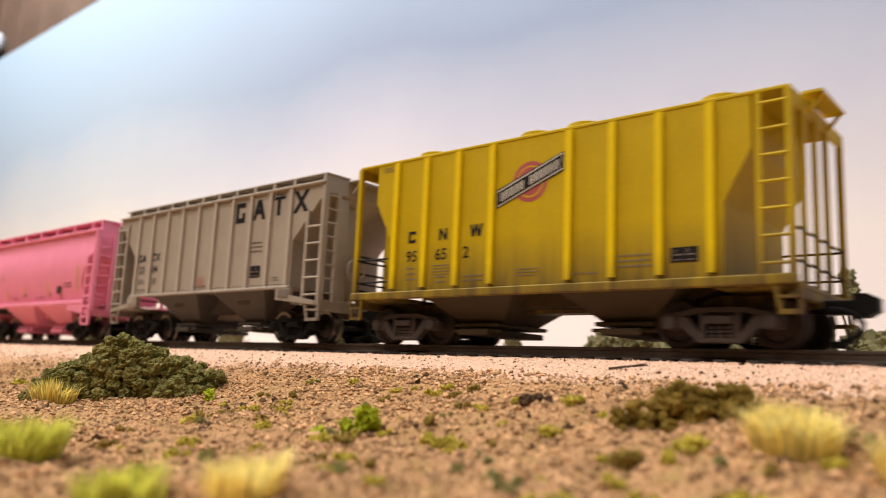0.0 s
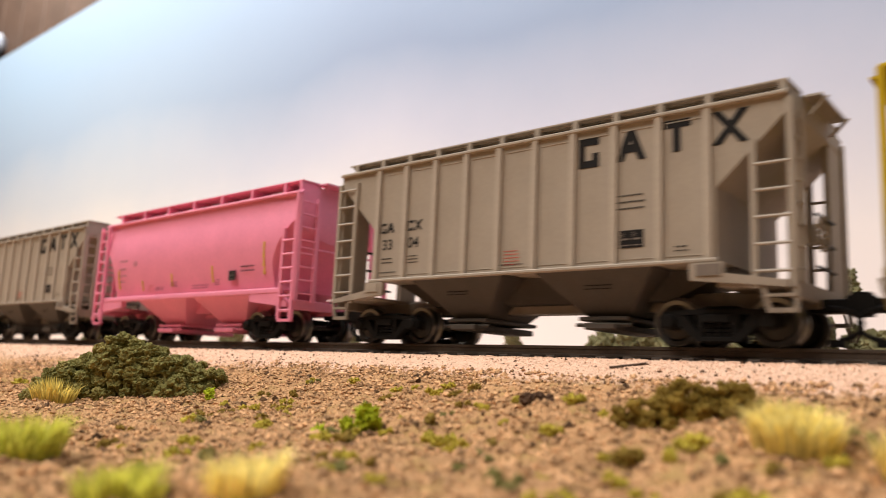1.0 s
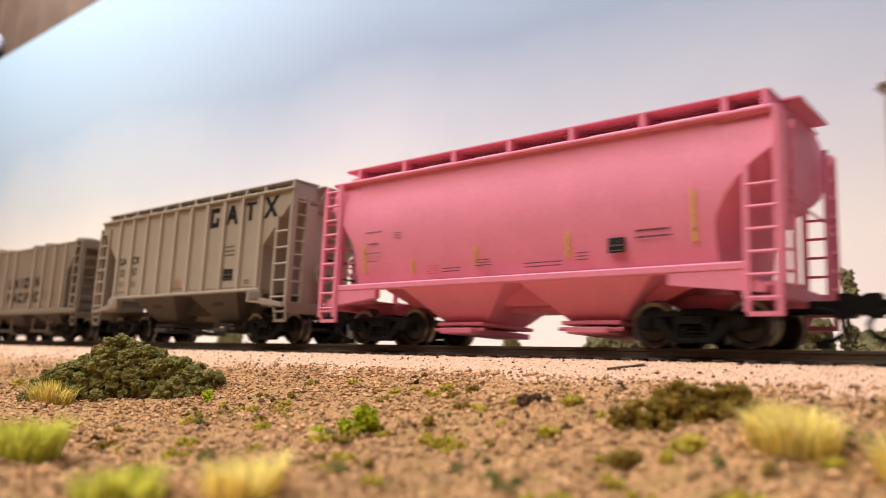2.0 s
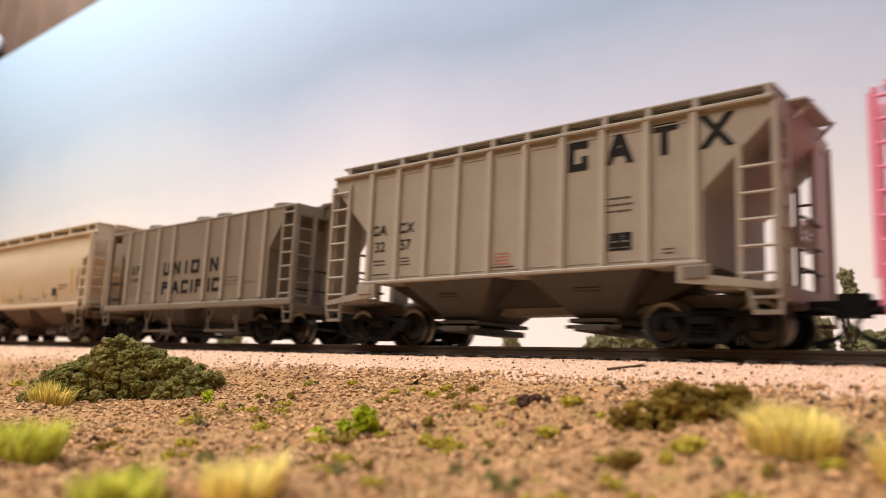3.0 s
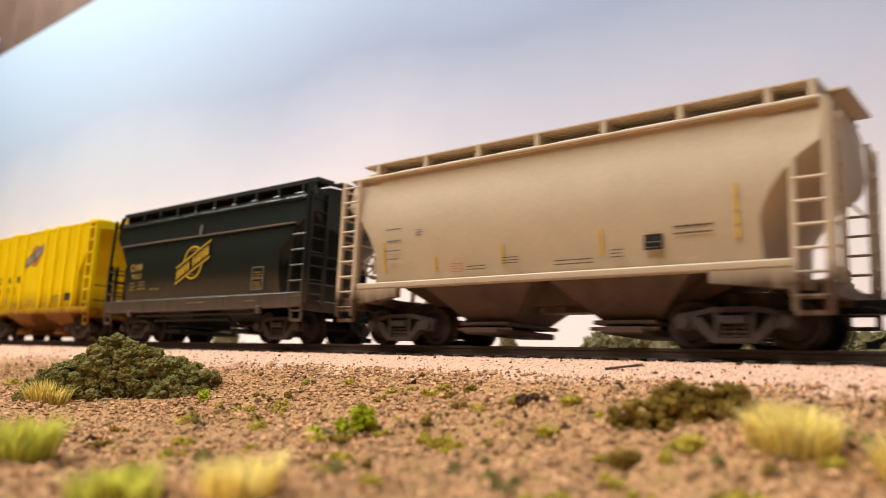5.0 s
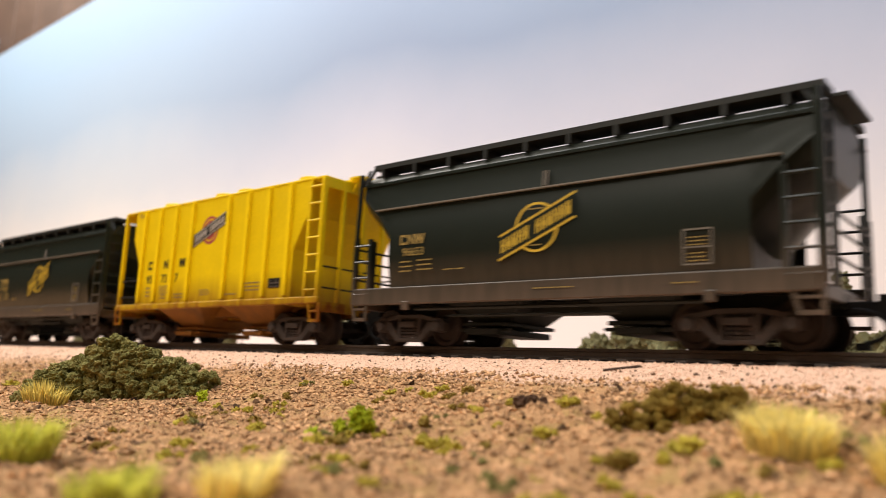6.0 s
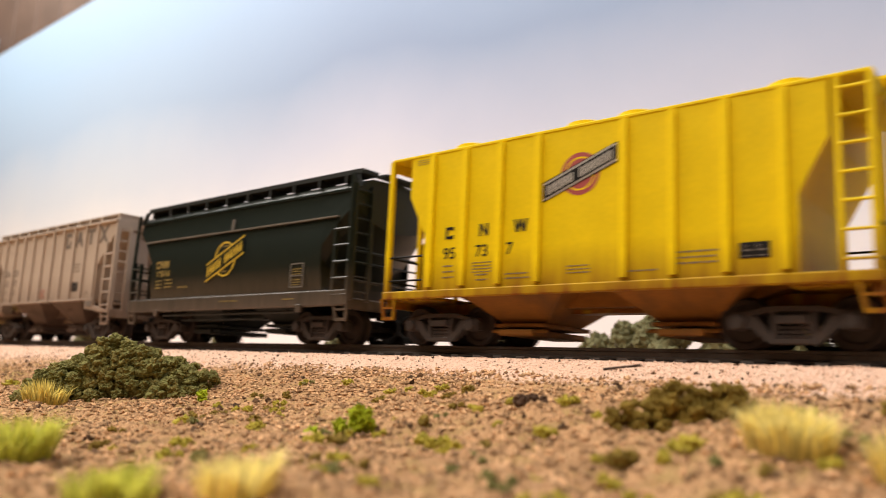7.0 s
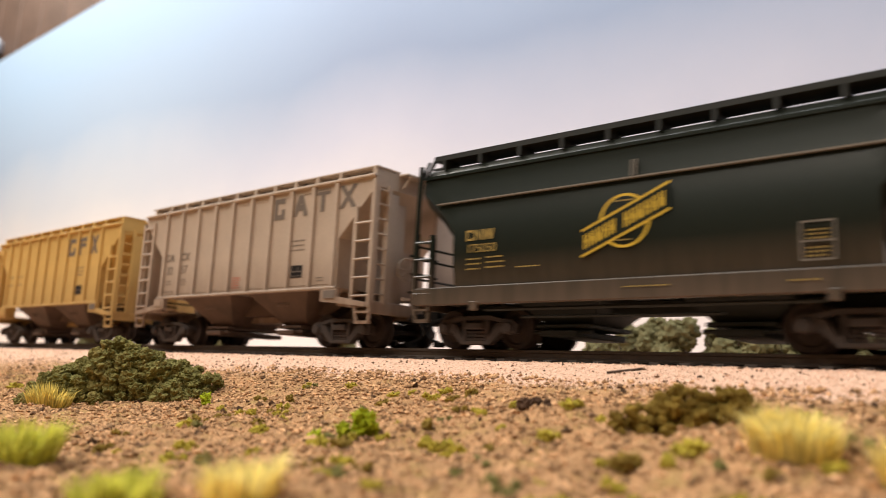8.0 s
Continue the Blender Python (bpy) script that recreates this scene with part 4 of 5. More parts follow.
        part("end_platform", bm, mat, car)
        bm = B()
        x0, x1 = sorted((e * 0.0655, e * 0.0690))
        box(bm, x0, x1, -0.0095, 0.0095, 0.0520, 0.0525)
        for k in (-0.008, 0.008):
            bar(bm, (e * 0.0662, k, 0.0485), (e * 0.0695, k, 0.0520), 0.0008, 0.0008)
        part("crossover_platform", bm, mat, car)
    end_gear(car, 1, 0.0672, 0.0235, 0, mat, wheel=True)
    for e in (-1, 1):
        truck(car, e * 0.0485, style)
    g = -0.01827
    if tan:
        marks(car, "name_block", [("open", 20.3, 43, 6.5, 8.0, 1.9), ("comb", 31, 43, 6.5, 8.0, 1.9), ("cross", 42, 43, 6.5, 8.0, 1.9)], M_INKGREY, g, "dark block mark")
        bars(car, [(-45, 32, 5, 2, 4), (-34, 32, 5, 2, 4), (31, 33, 6, 3, 1.6)], M_INKGREY)
    else:
        marks(car, "name_block", [("open", 20.4, 44.6, 5.4, 7.2, 1.75), ("wedge", 31.2, 44.8, 7.2, 7.2, 1.9), ("tee", 42.0, 45.2, 6.4, 7.2, 1.8), ("cross", 53.6, 45.2, 8.0, 7.2, 2.0)], ink, g, "large dark block mark")
        marks(car, "owner_block", [("open", -46.6, 32.4, 2.3, 2.9, 0.6), ("wedge", -43.6, 32.4, 3.0, 2.9, 0.65), ("hook", -36.0, 32.4, 2.3, 2.9, 0.6), ("cross", -33.0, 32.4, 3.2, 2.9, 0.65)], ink, g)
        letters(car, number[:2], -44.6 * MM, 27.4 * MM, 0.0042, ink, bold=0.00005)
        letters(car, number[2:], -34.6 * MM, 27.4 * MM, 0.0042, ink, bold=0.00005)
        bars(car, [(-44.6, 23.3, 4.2, 2, 1.1), (-34.6, 23.6, 4.0, 3, 0.9), (31.2, 33.0, 6.6, 3, 1.5), (-44, 19.4, 7, 1, 1), (-1, 19.2, 7, 1, 1)], ink)
        bars(car, [(-1.0, 22.6, 4.6, 5, 0.85)], M_RED, name="red_stencil")
        bars(car, [(43.0, 20.6, 3.0, 2, 0.9)], ink)
    notice(car, 31.3, 23.2, 6.0, 4.0)
    bars(car, [(-21, 13.6, 7, 2, 0.8), (21, 13.6, 7, 2, 0.8)], ink, y=-0.0146, name="bay_stencil")
    return car, x


# ---- box-sided hopper with open end platforms ----
def ps2(label, mat, style, x, zt, plate=None, number=None, grey=False):
    car = thing("hopper_car", label, "railway car", "freight cars of the train")
    hl = 0.0616
    zc, zd = (0.0392, 0.0312) if grey else (0.0405, 0.0298)
    ends = [(-0.0538, zt - 0.0012), (-0.0538, zc), (-0.0480, zd), (-0.0480, 0.0142), (0.0480, 0.0142), (0.0480, zd), (0.0538, zc), (0.0538, zt - 0.0012)]
    bm = B()
    shell(bm, ends, lambda z: 0.0182, [(0.0182, zt - 0.0008), (0.0120, zt + 0.0004), (0.0, zt + 0.0012)])
    part("body", bm, mat, car)
    bm = B()
    box(bm, -hl, hl, -0.0184, 0.0184, zt - 0.0010, zt - 0.0001, 0.0002)
    part("roof_edge", bm, mat, car)
    xs = [0.01138 * i for i in (-4, -3, -2, -1, 1, 2, 3, 4)]
    w = 0.00085
    rib = B()
    prism(rib, [(-w, 0.0150), (w, 0.0150), (w, zt - 0.0012), (-w, zt - 0.0012)], -0.0009, 0.0)
    rib = mesh_of("rib", rib, M_YELRIB_LIT if mat is M_YEL else M_YEL2RIB_LIT if mat is M_YEL2 else M_FLATGREYRIB_LIT if mat is M_FLATGREY else mat)
    for xx in xs:
        for s in (-1, 1):
            part("rib", rib, None, car).matrix_basis = pose(xx, s * 0.0182, 0, 0, 0, 0 if s < 0 else 180)
    for s in (-1, 1):
        bm = B()
        y0, y1 = sorted((s * 0.0176, s * 0.0190))
        box(bm, -0.0622, 0.0622, y0, y1, 0.0120, 0.0142, 0.0003)
        part("side_sill", bm, mat, car)
    for i, hx in enumerate((-0.039, -0.0035, 0.0105, 0.045)):
        bm = B()
        lathe(bm, [(0.00001, zt + 0.0028), (0.0042, zt + 0.0028), (0.0050, zt + 0.0024), (0.0050, zt - 0.0002)], 20, "z")
        bmesh.ops.translate(bm, verts=bm.verts, vec=(hx - 0.0, -0.0095, 0))
        part("roof_hatch", bm, mat, car)
        bm = B()
        lathe(bm, [(0.00001, zt + 0.0028), (0.0042, zt + 0.0028), (0.0050, zt + 0.0024), (0.0050, zt - 0.0002)], 20, "z")
        bmesh.ops.translate(bm, verts=bm.verts, vec=(hx, 0.0095, 0))
        part("roof_hatch", bm, mat, car)
    bm = B()
    box(bm, -hl - 0.001, hl + 0.002, -0.0040, 0.0040, zt + 0.0020, zt + 0.0026)
    walkway = part("roofwalk", bm, mat, car)
    bm = B()
    box(bm, -0.0004, 0.0004, -0.0036, 0.0036, zt + 0.0004, zt + 0.0020)
    br = mesh_of("bracket", bm, mat)
    for i in range(12):
        part("bracket", br, None, walkway).location = (-0.055 + 0.01 * i, 0, 0)
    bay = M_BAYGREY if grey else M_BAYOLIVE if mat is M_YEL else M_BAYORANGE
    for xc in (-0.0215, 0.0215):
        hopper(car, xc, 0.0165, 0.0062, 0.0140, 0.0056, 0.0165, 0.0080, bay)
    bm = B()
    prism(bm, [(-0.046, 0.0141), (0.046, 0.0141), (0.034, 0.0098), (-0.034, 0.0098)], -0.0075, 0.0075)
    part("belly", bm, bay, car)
    underframe(car, 0.0618, mat, 0.0098, 0.0122)
    for e in (-1, 1):
        bm = B()
        x0, x1 = sorted((e * 0.0455, e * 0.0620))
        box(bm, x0, x1, -0.0176, 0.0176, 0.0118, 0.0128)
        part("end_platform", bm, mat, car)
        bm = B()
        x0, x1 = sorted((e * 0.0608, e * 0.0650))
        box(bm, x0, x1, -0.0085, 0.0085, zt + 0.0010, zt + 0.0016)
        for kk in (-0.007, 0.007):
            bar(bm, (e * 0.0614, kk, zt - 0.0030), (e * 0.0645, kk, zt + 0.0010), 0.0008, 0.0008)
        part("crossover_platform", bm, mat, car)
        bm = B()
        x0, x1 = sorted((e * 0.0608, e * 0.0616))
        box(bm, x0, x1, -0.0184, 0.0184, zt - 0.0036, zt - 0.0008)
        part("end_beam", bm, mat, car)
        for z in (0.0172, 0.0238):
            bm = B()
            rod(bm, (e * 0.0612, -0.0180, z), (e * 0.0612, 0.0180, z), 0.0003, 6)
            for s in (-1, 1):
                if s == e:
                    rod(bm, (e * 0.0612, s * 0.0180, z), (e * 0.0480, s * 0.0180, z), 0.0003, 6)
            part("handrail", bm, M_BLACK, car, "thin dark handrail")
        for s in (-1, 1):
            bm = B()
            bar(bm, (e * 0.0612, s * 0.0180, 0.0120), (e * 0.0612, s * 0.0180, zt - 0.0008), 0.0014, 0.0012)
            part("corner_post", bm, mat, car)
            stirrup(car, e * 0.0602, s * 0.0184, 0.0066, 0.0122, mat, 0.0048)
            if grey:
                if s == -e:
                    ladder(car, s * 0.0176, s * 0.0110, 0.0125, zt - 0.002, 7, mat, e * 0.0612, "y", "end_ladder", r=0.0003)
                else:
                    bm = B()
                    bar(bm, (e * 0.0612, s * 0.0135, 0.0120), (e * 0.0612, s * 0.0135, zt - 0.0008), 0.0010, 0.0010)
                    part("end_stanchion", bm, mat, car)
        if grey:
            bm = B()
            box(bm, *sorted((e * 0.0590, e * 0.0606)), -0.0052, 0.0056, 0.0125, zt - 0.0036, 0.0003)
            part("end_column", bm, mat, car)
        else:
            for yy in (-0.0105, -0.0020, 0.0062):
                bm = B()
                bar(bm, (e * 0.0612, e * yy, 0.0120), (e * 0.0612, e * yy, zt - 0.0008), 0.0011, 0.0011)
                part("end_stanchion", bm, mat, car)
        ladder(car, *sorted((e * 0.0554, e * 0.0612)), 0.0130, zt - 0.0012, 7, mat, -e * 0.0184)
        truck(car, e * 0.0450, style)
    if grey:
        h, t = 5.0, 1.25
        row = []
        for kind, xx, ww in (("trough", -18.2, 4.6), ("gate", -11.0, 4.8), ("post", -4.4, 1.6), ("ring", 1.6, 5.4), ("gate", 11.0 + 3.0, 5.0)):
            row.append((kind, xx + 2.4, 27.7, ww, h, t))
        for kind, xx, ww in (("flag", -18.6, 4.0), ("wedge", -10.8, 5.4), ("hook", -4.4, 4.6), ("post", 0.4, 1.6), ("comb", 4.6, 3.8), ("post", 11.6, 1.6), ("hook", 16.0, 4.8)):
            row.append((kind, xx + 2.4, 20.3, ww, h, t))
        marks(car, "name_block", row, M_INK, label="dark block mark")
        marks(car, "owner_block", [("trough", -41.4, 28.4, 2.2, 3.4, 0.6), ("flag", -37.6, 28.4, 2.2, 3.4, 0.6)], M_INK)
        letters(car, "11449", -39.2 * MM, 24.2 * MM, 0.0035, M_INK)
        bars(car, [(-39.4, 21.2, 6.5, 3, 1.5), (27.5, 22.4, 8, 3, 1.3), (38.5, 20.2, 6, 1, 1.4), (-28, 18.6, 4, 1, 1)], M_INKGREY)
        marks(car, "bay_mark", [("gate", -21.5, 9.0, 2.2, 1.8, 0.5), ("gate", 21.5, 9.0, 2.2, 1.8, 0.5)], M_BEIGE, -0.0118)
        for xc in (-0.0215, 0.0215):
            bm = B()
            for q in (-0.010, 0.010):
                rod(bm, (xc + q, -0.0165, 0.0118), (xc + q * 0.78, -0.0165, 0.0040), 0.0004, 5)
                rod(bm, (xc + q * 0.55, -0.0165, 0.0118), (xc + q, -0.0165, 0.0040), 0.0004, 5)
            rod(bm, (xc - 0.0105, -0.0165, 0.0040), (xc + 0.0105, -0.0165, 0.0040), 0.0005, 5)
            part("gate_crank", bm, mat, car)
    else:
        marks(car, "owner_block", [("hook", -39.0, 29.2, 2.7, 3.2, 0.75), ("gate", -27.7, 29.2, 2.9, 3.2, 0.75), ("zigzag", -16.4, 29.3, 3.4, 3.2, 0.75)], M_INK)
        letters(car, number[:2], -38.9 * MM, 23.6 * MM, 0.0043, M_INK, bold=0.00004)
        letters(car, number[2:4], -28.2 * MM, 23.6 * MM, 0.0043, M_INK, bold=0.00004)
        letters(car, number[4:], -19.6 * MM, 23.6 * MM, 0.0043, M_INK, bold=0.00004)
        bars(car, [(-39, 20.2, 3.6, 3, 1.5), (-28, 20.6, 6, 4, 0.8), (-28, 17.4, 3.5, 2, 1.3), (-17, 17.2, 7, 2, 1.1), (0, 18.2, 6, 3, 0.8), (28, 19.6, 8.6, 3, 1.2), (16, 16.2, 7, 1, 1), (-49.5, zt * 1000 - 1.9, 4, 3, 0.6)], M_INKGREY)
        notice(car, 39.6, 19.2, 6.0, 3.2)
        bm = B()
        lathe(bm, [(0.00001, -0.01826), (0.0052, -0.01826), (0.0052, -0.01818), (0.00001, -0.01818)], 28)
        bmesh.ops.translate(bm, verts=bm.verts, vec=(0, 0, 0.0402))
        disc = part("emblem_disc", bm, M_LOGORED, car, "round red emblem")
        bm = B()
        lathe(bm, [(0.0037, -0.01829), (0.0041, -0.01829), (0.0041, -0.01826), (0.0037, -0.01826)], 28)
        bmesh.ops.translate(bm, verts=bm.verts, vec=(0, 0, 0.0402))
        part("emblem_ring", bm, mat, disc)
        for nm, h, ln, dy, m2 in (("emblem_border", 2.45, 9.9, 0.0, M_INK), ("emblem_edge", 2.1, 9.6, 0.00004, M_WHITE), ("emblem_band", 1.75, 9.5, 0.00008, M_INK)):
            bm = B()
            prism(bm, [(-ln * MM, -3.7 * MM - h * MM), (ln * MM, 3.7 * MM - h * MM), (ln * MM, 3.7 * MM + h * MM), (-ln * MM, -3.7 * MM + h * MM)], -0.01832 - dy, -0.01826 - dy)
            bmesh.ops.translate(bm, verts=bm.verts, vec=(-0.0002, 0, 0.0404))
            part(nm, bm, m2, disc)
        bm = B()
        for i in range(12):
            if i == 5:
                continue
            xx = -8.2 + i * 1.45
            hh = 1.15
            prism(bm, [((xx + a) * MM, (40.4 + (xx + a) * 0.385 + b) * MM) for a, b in ((-0.42, -hh), (-0.1, -hh), (-0.1, hh), (-0.42, hh))], -0.01846, -0.01842)
            prism(bm, [((xx + a) * MM, (40.4 + (xx + a) * 0.385 + b) * MM) for a, b in ((0.2, -hh), (0.5, -hh), (0.5, hh), (0.2, hh))], -0.01846, -0.01842)
        part("emblem_strokes", bm, M_WHITE, disc)
    return car, x


# ---- smooth round-sided hopper ----
def centre_flow(label, mat, style, x):
    car = thing("hopper_car", label, "railway car", "freight cars of the train")
    hl = 0.0656
    bot = 0.0172
    arc = [(0.0540, 0.0172), (0.0536, 0.0200), (0.0536, 0.0240), (0.0545, 0.0275), (0.0562, 0.0310), (0.0588, 0.0345), (0.0620, 0.0376), (hl - 0.0001, 0.0400), (hl, 0.0402)]
    ends = [(-a, b) for a, b in reversed(arc)] + [(-0.025, bot), (0.0, bot), (0.025, bot)] + arc

    def half(z):
        u = (z - bot) / (0.0480 - bot)
        return 0.0148 + 0.0038 * math.sin(math.pi * min(1, max(0, 0.12 + 0.74 * u)))
    bm = B()
    shell(bm, ends, half, [(0.0172, 0.0486), (0.0160, 0.0498), (0.0120, 0.0511), (0.0060, 0.0518), (0.0, 0.0520)], 12, 0.0075)
    ob = part("body", bm, mat, car, smooth=True)
    ob.data.set_sharp_from_angle(angle=0.6)
    for s in (-1, 1):
        bm = B()
        y0, y1 = sorted((s * 0.0168, s * 0.0190))
        box(bm, -0.0600, 0.0600, y0, y1, 0.0152, 0.0170, 0.0003)
        part("side_sill", bm, mat, car)
        bm = B()
        y0, y1 = sorted((s * 0.0170, s * 0.0182))
        box(bm, -hl, hl, y0, y1, 0.0480, 0.0490, 0.0003)
        part("eave_rail", bm, mat, car)
        for e in (-1, 1):
            bm = B()
            y0, y1 = sorted((s * 0.0168, s * 0.0188))
            prism(bm, [(e * 0.0440, 0.0152), (e * 0.0600, 0.0152), (e * 0.0640, 0.0120), (e * 0.0640, 0.0106), (e * 0.0440, 0.0128)], y0, y1)
            part("bolster_flange", bm, mat, car)
    xs = [-0.0560 + 0.0186 * i for i in range(7)]
    roofwalk(car, -0.0620, 0.0650, 0.0090, 0.0166, 0.0527, 0.0488, xs + [0.0640], mat, mat)
    bm = B()
    box(bm, -0.058, 0.058, -0.0060, 0.0060, 0.0516, 0.0532, 0.0006)
    part("hatch_trough", bm, mat, car)
    for xc in (-0.0190, 0.0210):
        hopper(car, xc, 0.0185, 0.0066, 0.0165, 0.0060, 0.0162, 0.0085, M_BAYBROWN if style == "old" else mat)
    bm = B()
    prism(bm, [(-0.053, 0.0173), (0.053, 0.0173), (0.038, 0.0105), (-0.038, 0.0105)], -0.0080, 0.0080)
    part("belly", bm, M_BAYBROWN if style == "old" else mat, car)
    underframe(car, 0.0668, mat, 0.0100, 0.0125)
    for e in (-1, 1):
        bm = B()
        x0, x1 = sorted((e * 0.0530, e * 0.0665))
        box(bm, x0, x1, -0.0165, 0.0165, 0.0122, 0.0130)
        part("end_platform", bm, mat, car)
        bm = B()
        x0, x1 = sorted((e * 0.0635, e * (0.0690 if e > 0 else 0.0668)))
        box(bm, x0, x1, -0.0100, 0.0100, 0.0523, 0.0528)
        for kk in (-0.008, 0.008):
            bar(bm, (e * 0.0640, kk, 0.0490), (e * 0.0662, kk, 0.0523), 0.0008, 0.0008)
        part("crossover_platform", bm, mat, car)
        bm = B()
        rod(bm, (e * 0.0672, -0.0175, 0.0300), (e * 0.0672, 0.0175, 0.0300), 0.0003)
        part("end_rail", bm, mat, car)
        for s in (-1, 1):
            xo, xi = e * 0.0668, e * 0.0607
            if e > 0:
                ladder(car, xi, xo, 0.0068, 0.0478, 9, mat, s * 0.0190, z0b=0.0365)
            else:
                ladder(car, xo, xi, 0.0075, 0.0478, 9, mat, s * 0.0190)
            ladder(car, *sorted((s * 0.0185, s * 0.0118)), 0.0125, 0.0470, 8, mat, e * 0.0676, "y", "end_ladder", r=0.0003)
            stirrup(car, e * 0.0635, s * 0.0190, 0.0062, 0.0115, mat, 0.0072)
        truck(car, e * 0.0470, style)
    end_gear(car, -1, -0.0672, 0.0240, 0, mat, wheel=True)
    y = -0.0184
    bars(car, [(-46.0, 31.8, 6.5, 1, 2.2), (-46, 28.4, 5.0, 1, 2.2), (-46, 25.6, 6, 1, 1.2), (-46, 23.2, 4.5, 1, 1.2), (-36.5, 31.0, 2.4, 3, 0.7)], M_INKGREY, y - 0.0002)
    bars(car, [(40.5, 26.6, 8.5, 3, 1.5), (12.0, 19.6, 10.5, 2, 0.9), (-16.5, 19.8, 6, 2, 0.8), (-6.0, 21.4, 5, 3, 0.7), (23.0, 21.2, 3.2, 3, 0.8)], M_INK, y + 0.0003)
    bars(car, [(-23.0, 20.8, 4.4, 4, 0.7)], M_RED, y + 0.0003, "red_stencil")
    for xx, zz, hh in ((-50.0, 20.5, 8), (-31.0, 19.4, 4), (-8.8, 20.2, 5), (18.8, 20.6, 6), (49.6, 22.0, 11)):
        bm = B()
        for i in range(4):
            z0, z1 = (zz + hh * (i / 4)) * MM, (zz + hh * ((i + 1) / 4)) * MM
            yy = -half((z0 + z1) / 2)
            box(bm, (xx - 0.35) * MM, (xx + 0.35) * MM, yy - 0.00025, yy + 0.0002, z0, z1)
        part("reflective_strip", bm, M_GOLD, car, "yellow reflective strip")
    notice(car, 31.6, 22.4, 4.2, 3.4, -0.0181)
    return car, x


# ---- dark hopper with a deep sill and a moulded side rail ----
def green_car(label, mat, number, x):
    car = thing("hopper_car", label, "railway car", "freight cars of the train")
    hl = 0.0630
    bot = 0.0150
    arc = [(0.0500, 0.0150), (0.0482, 0.0170), (0.0477, 0.0195), (0.0477, 0.0255), (0.0484, 0.0282), (0.0565, 0.0372), (hl, 0.0428)]
    ends = [(-a, b) for a, b in reversed(arc)] + [(0.0, bot)] + arc

    def half(z):
        if z < 0.0385:
            u = (z - bot) / (0.0385 - bot)
            return 0.0160 + 0.0025 * math.sin(math.pi * (0.15 + 0.68 * u))
        return 0.0172 - (z - 0.0385) * 0.10
    bm = B()
    shell(bm, ends, half, [(0.0166, 0.0470), (0.0152, 0.0492), (0.0110, 0.0507), (0.0, 0.0514)], 14, 0.0075)
    ob = part("body", bm, mat, car, smooth=True)
    ob.data.set_sharp_from_angle(angle=0.3)
    for s in (-1, 1):
        bm = B()
        y0, y1 = sorted((s * 0.0170, s * 0.0182))
        box(bm, -0.0565, 0.0560, y0, y1, 0.0383, 0.0387)
        part("side_rail", bm, M_DUSTRAIL, car, "thin dusty moulding")
        bm = B()
        y0, y1 = sorted((s * 0.0176, s * 0.0192))
        box(bm, -0.0625, 0.0625, y0, y1, 0.0108, 0.0156, 0.0003)
        part("side_sill", bm, mat, car)
        bm = B()
        y0, y1 = sorted((s * 0.0160, s * 0.0169))
        box(bm, -hl, hl, y0, y1, 0.0464, 0.0472)
        part("eave_rail", bm, mat, car)
        bm = B()
        y0, y1 = sorted((s * 0.0100, s * 0.0165))
        box(bm, -0.0600, 0.0640, y0, y1, 0.0515, 0.0529)
        walkway = part("roofwalk", bm, M_DARKWALK, car)
        bm = B()
        box(bm, -0.0005, 0.0005, y0, y1, 0.0490, 0.0516)
        br = mesh_of("bracket", bm, M_DARKWALK)
        for i in range(10):
            part("bracket", br, None, walkway).location = (-0.0565 + 0.0126 * i, 0, 0)
        for e in (-1, 1):
            bm = B()
            rod(bm, (e * 0.0600, s * 0.0160, 0.0518), (e * 0.0626, s * 0.0165, 0.0470), 0.0005)
            rod(bm, (e * 0.0620, s * 0.0160, 0.0518), (e * 0.0640, s * 0.0165, 0.0470), 0.0004)
            part("roofwalk_brace", bm, M_DARKWALK, car)
    bm = B()
    box(bm, -0.056, 0.056, -0.0060, 0.0060, 0.0505, 0.0522, 0.0006)
    part("hatch_trough", bm, M_DARKWALK, car)
    for xc in (-0.0215, 0.0215):
        hopper(car, xc, 0.0150, 0.0062, 0.0148, 0.0062, 0.0150, 0.0075, M_DARKWALK)
    bm = B()
    rod(bm, (-0.040, -0.0170, 0.0096), (0.040, -0.0170, 0.0096), 0.0005)
    rod(bm, (-0.030, -0.0150, 0.0078), (0.020, -0.0150, 0.0078), 0.0004)
    for xx in (-0.034, 0.0, 0.034):
        rod(bm, (xx, -0.0170, 0.0096), (xx, -0.0170, 0.0110), 0.0004)
    part("brake_pipe", bm, M_DARKWALK, car)
    for xx in (-0.0420, 0.0420):
        bm = B()
        box(bm, xx - 0.0012, xx + 0.0012, -0.0196, -0.0184, 0.0092, 0.0116, 0.0002)
        part("jacking_pad", bm, mat, car)
    underframe(car, 0.0628, mat, 0.0100, 0.0125, M_DARKWALK)
    for e in (-1, 1):
        bm = B()
        x0, x1 = sorted((e * 0.0470, e * 0.0620))
        box(bm, x0, x1, -0.0172, 0.0172, 0.0122, 0.0132)
        part("end_platform", bm, mat, car)
        bm = B()
        x0, x1 = sorted((e * 0.0622, e * 0.0668))
        box(bm, x0, x1, -0.0095, 0.0095, 0.0516, 0.0523)
        part("crossover_platform", bm, M_DARKWALK, car)
        for s in (-1, 1):
            xo = e * 0.0630
            if e > 0:
                ladder(car, 0.0566, xo, 0.0112, 0.0510, 8, mat, s * 0.0186, z0b=0.0360)
            else:
                ladder(car, xo, -0.0572, 0.0112, 0.0300, 4, mat, s * 0.0186)
                bm = B()
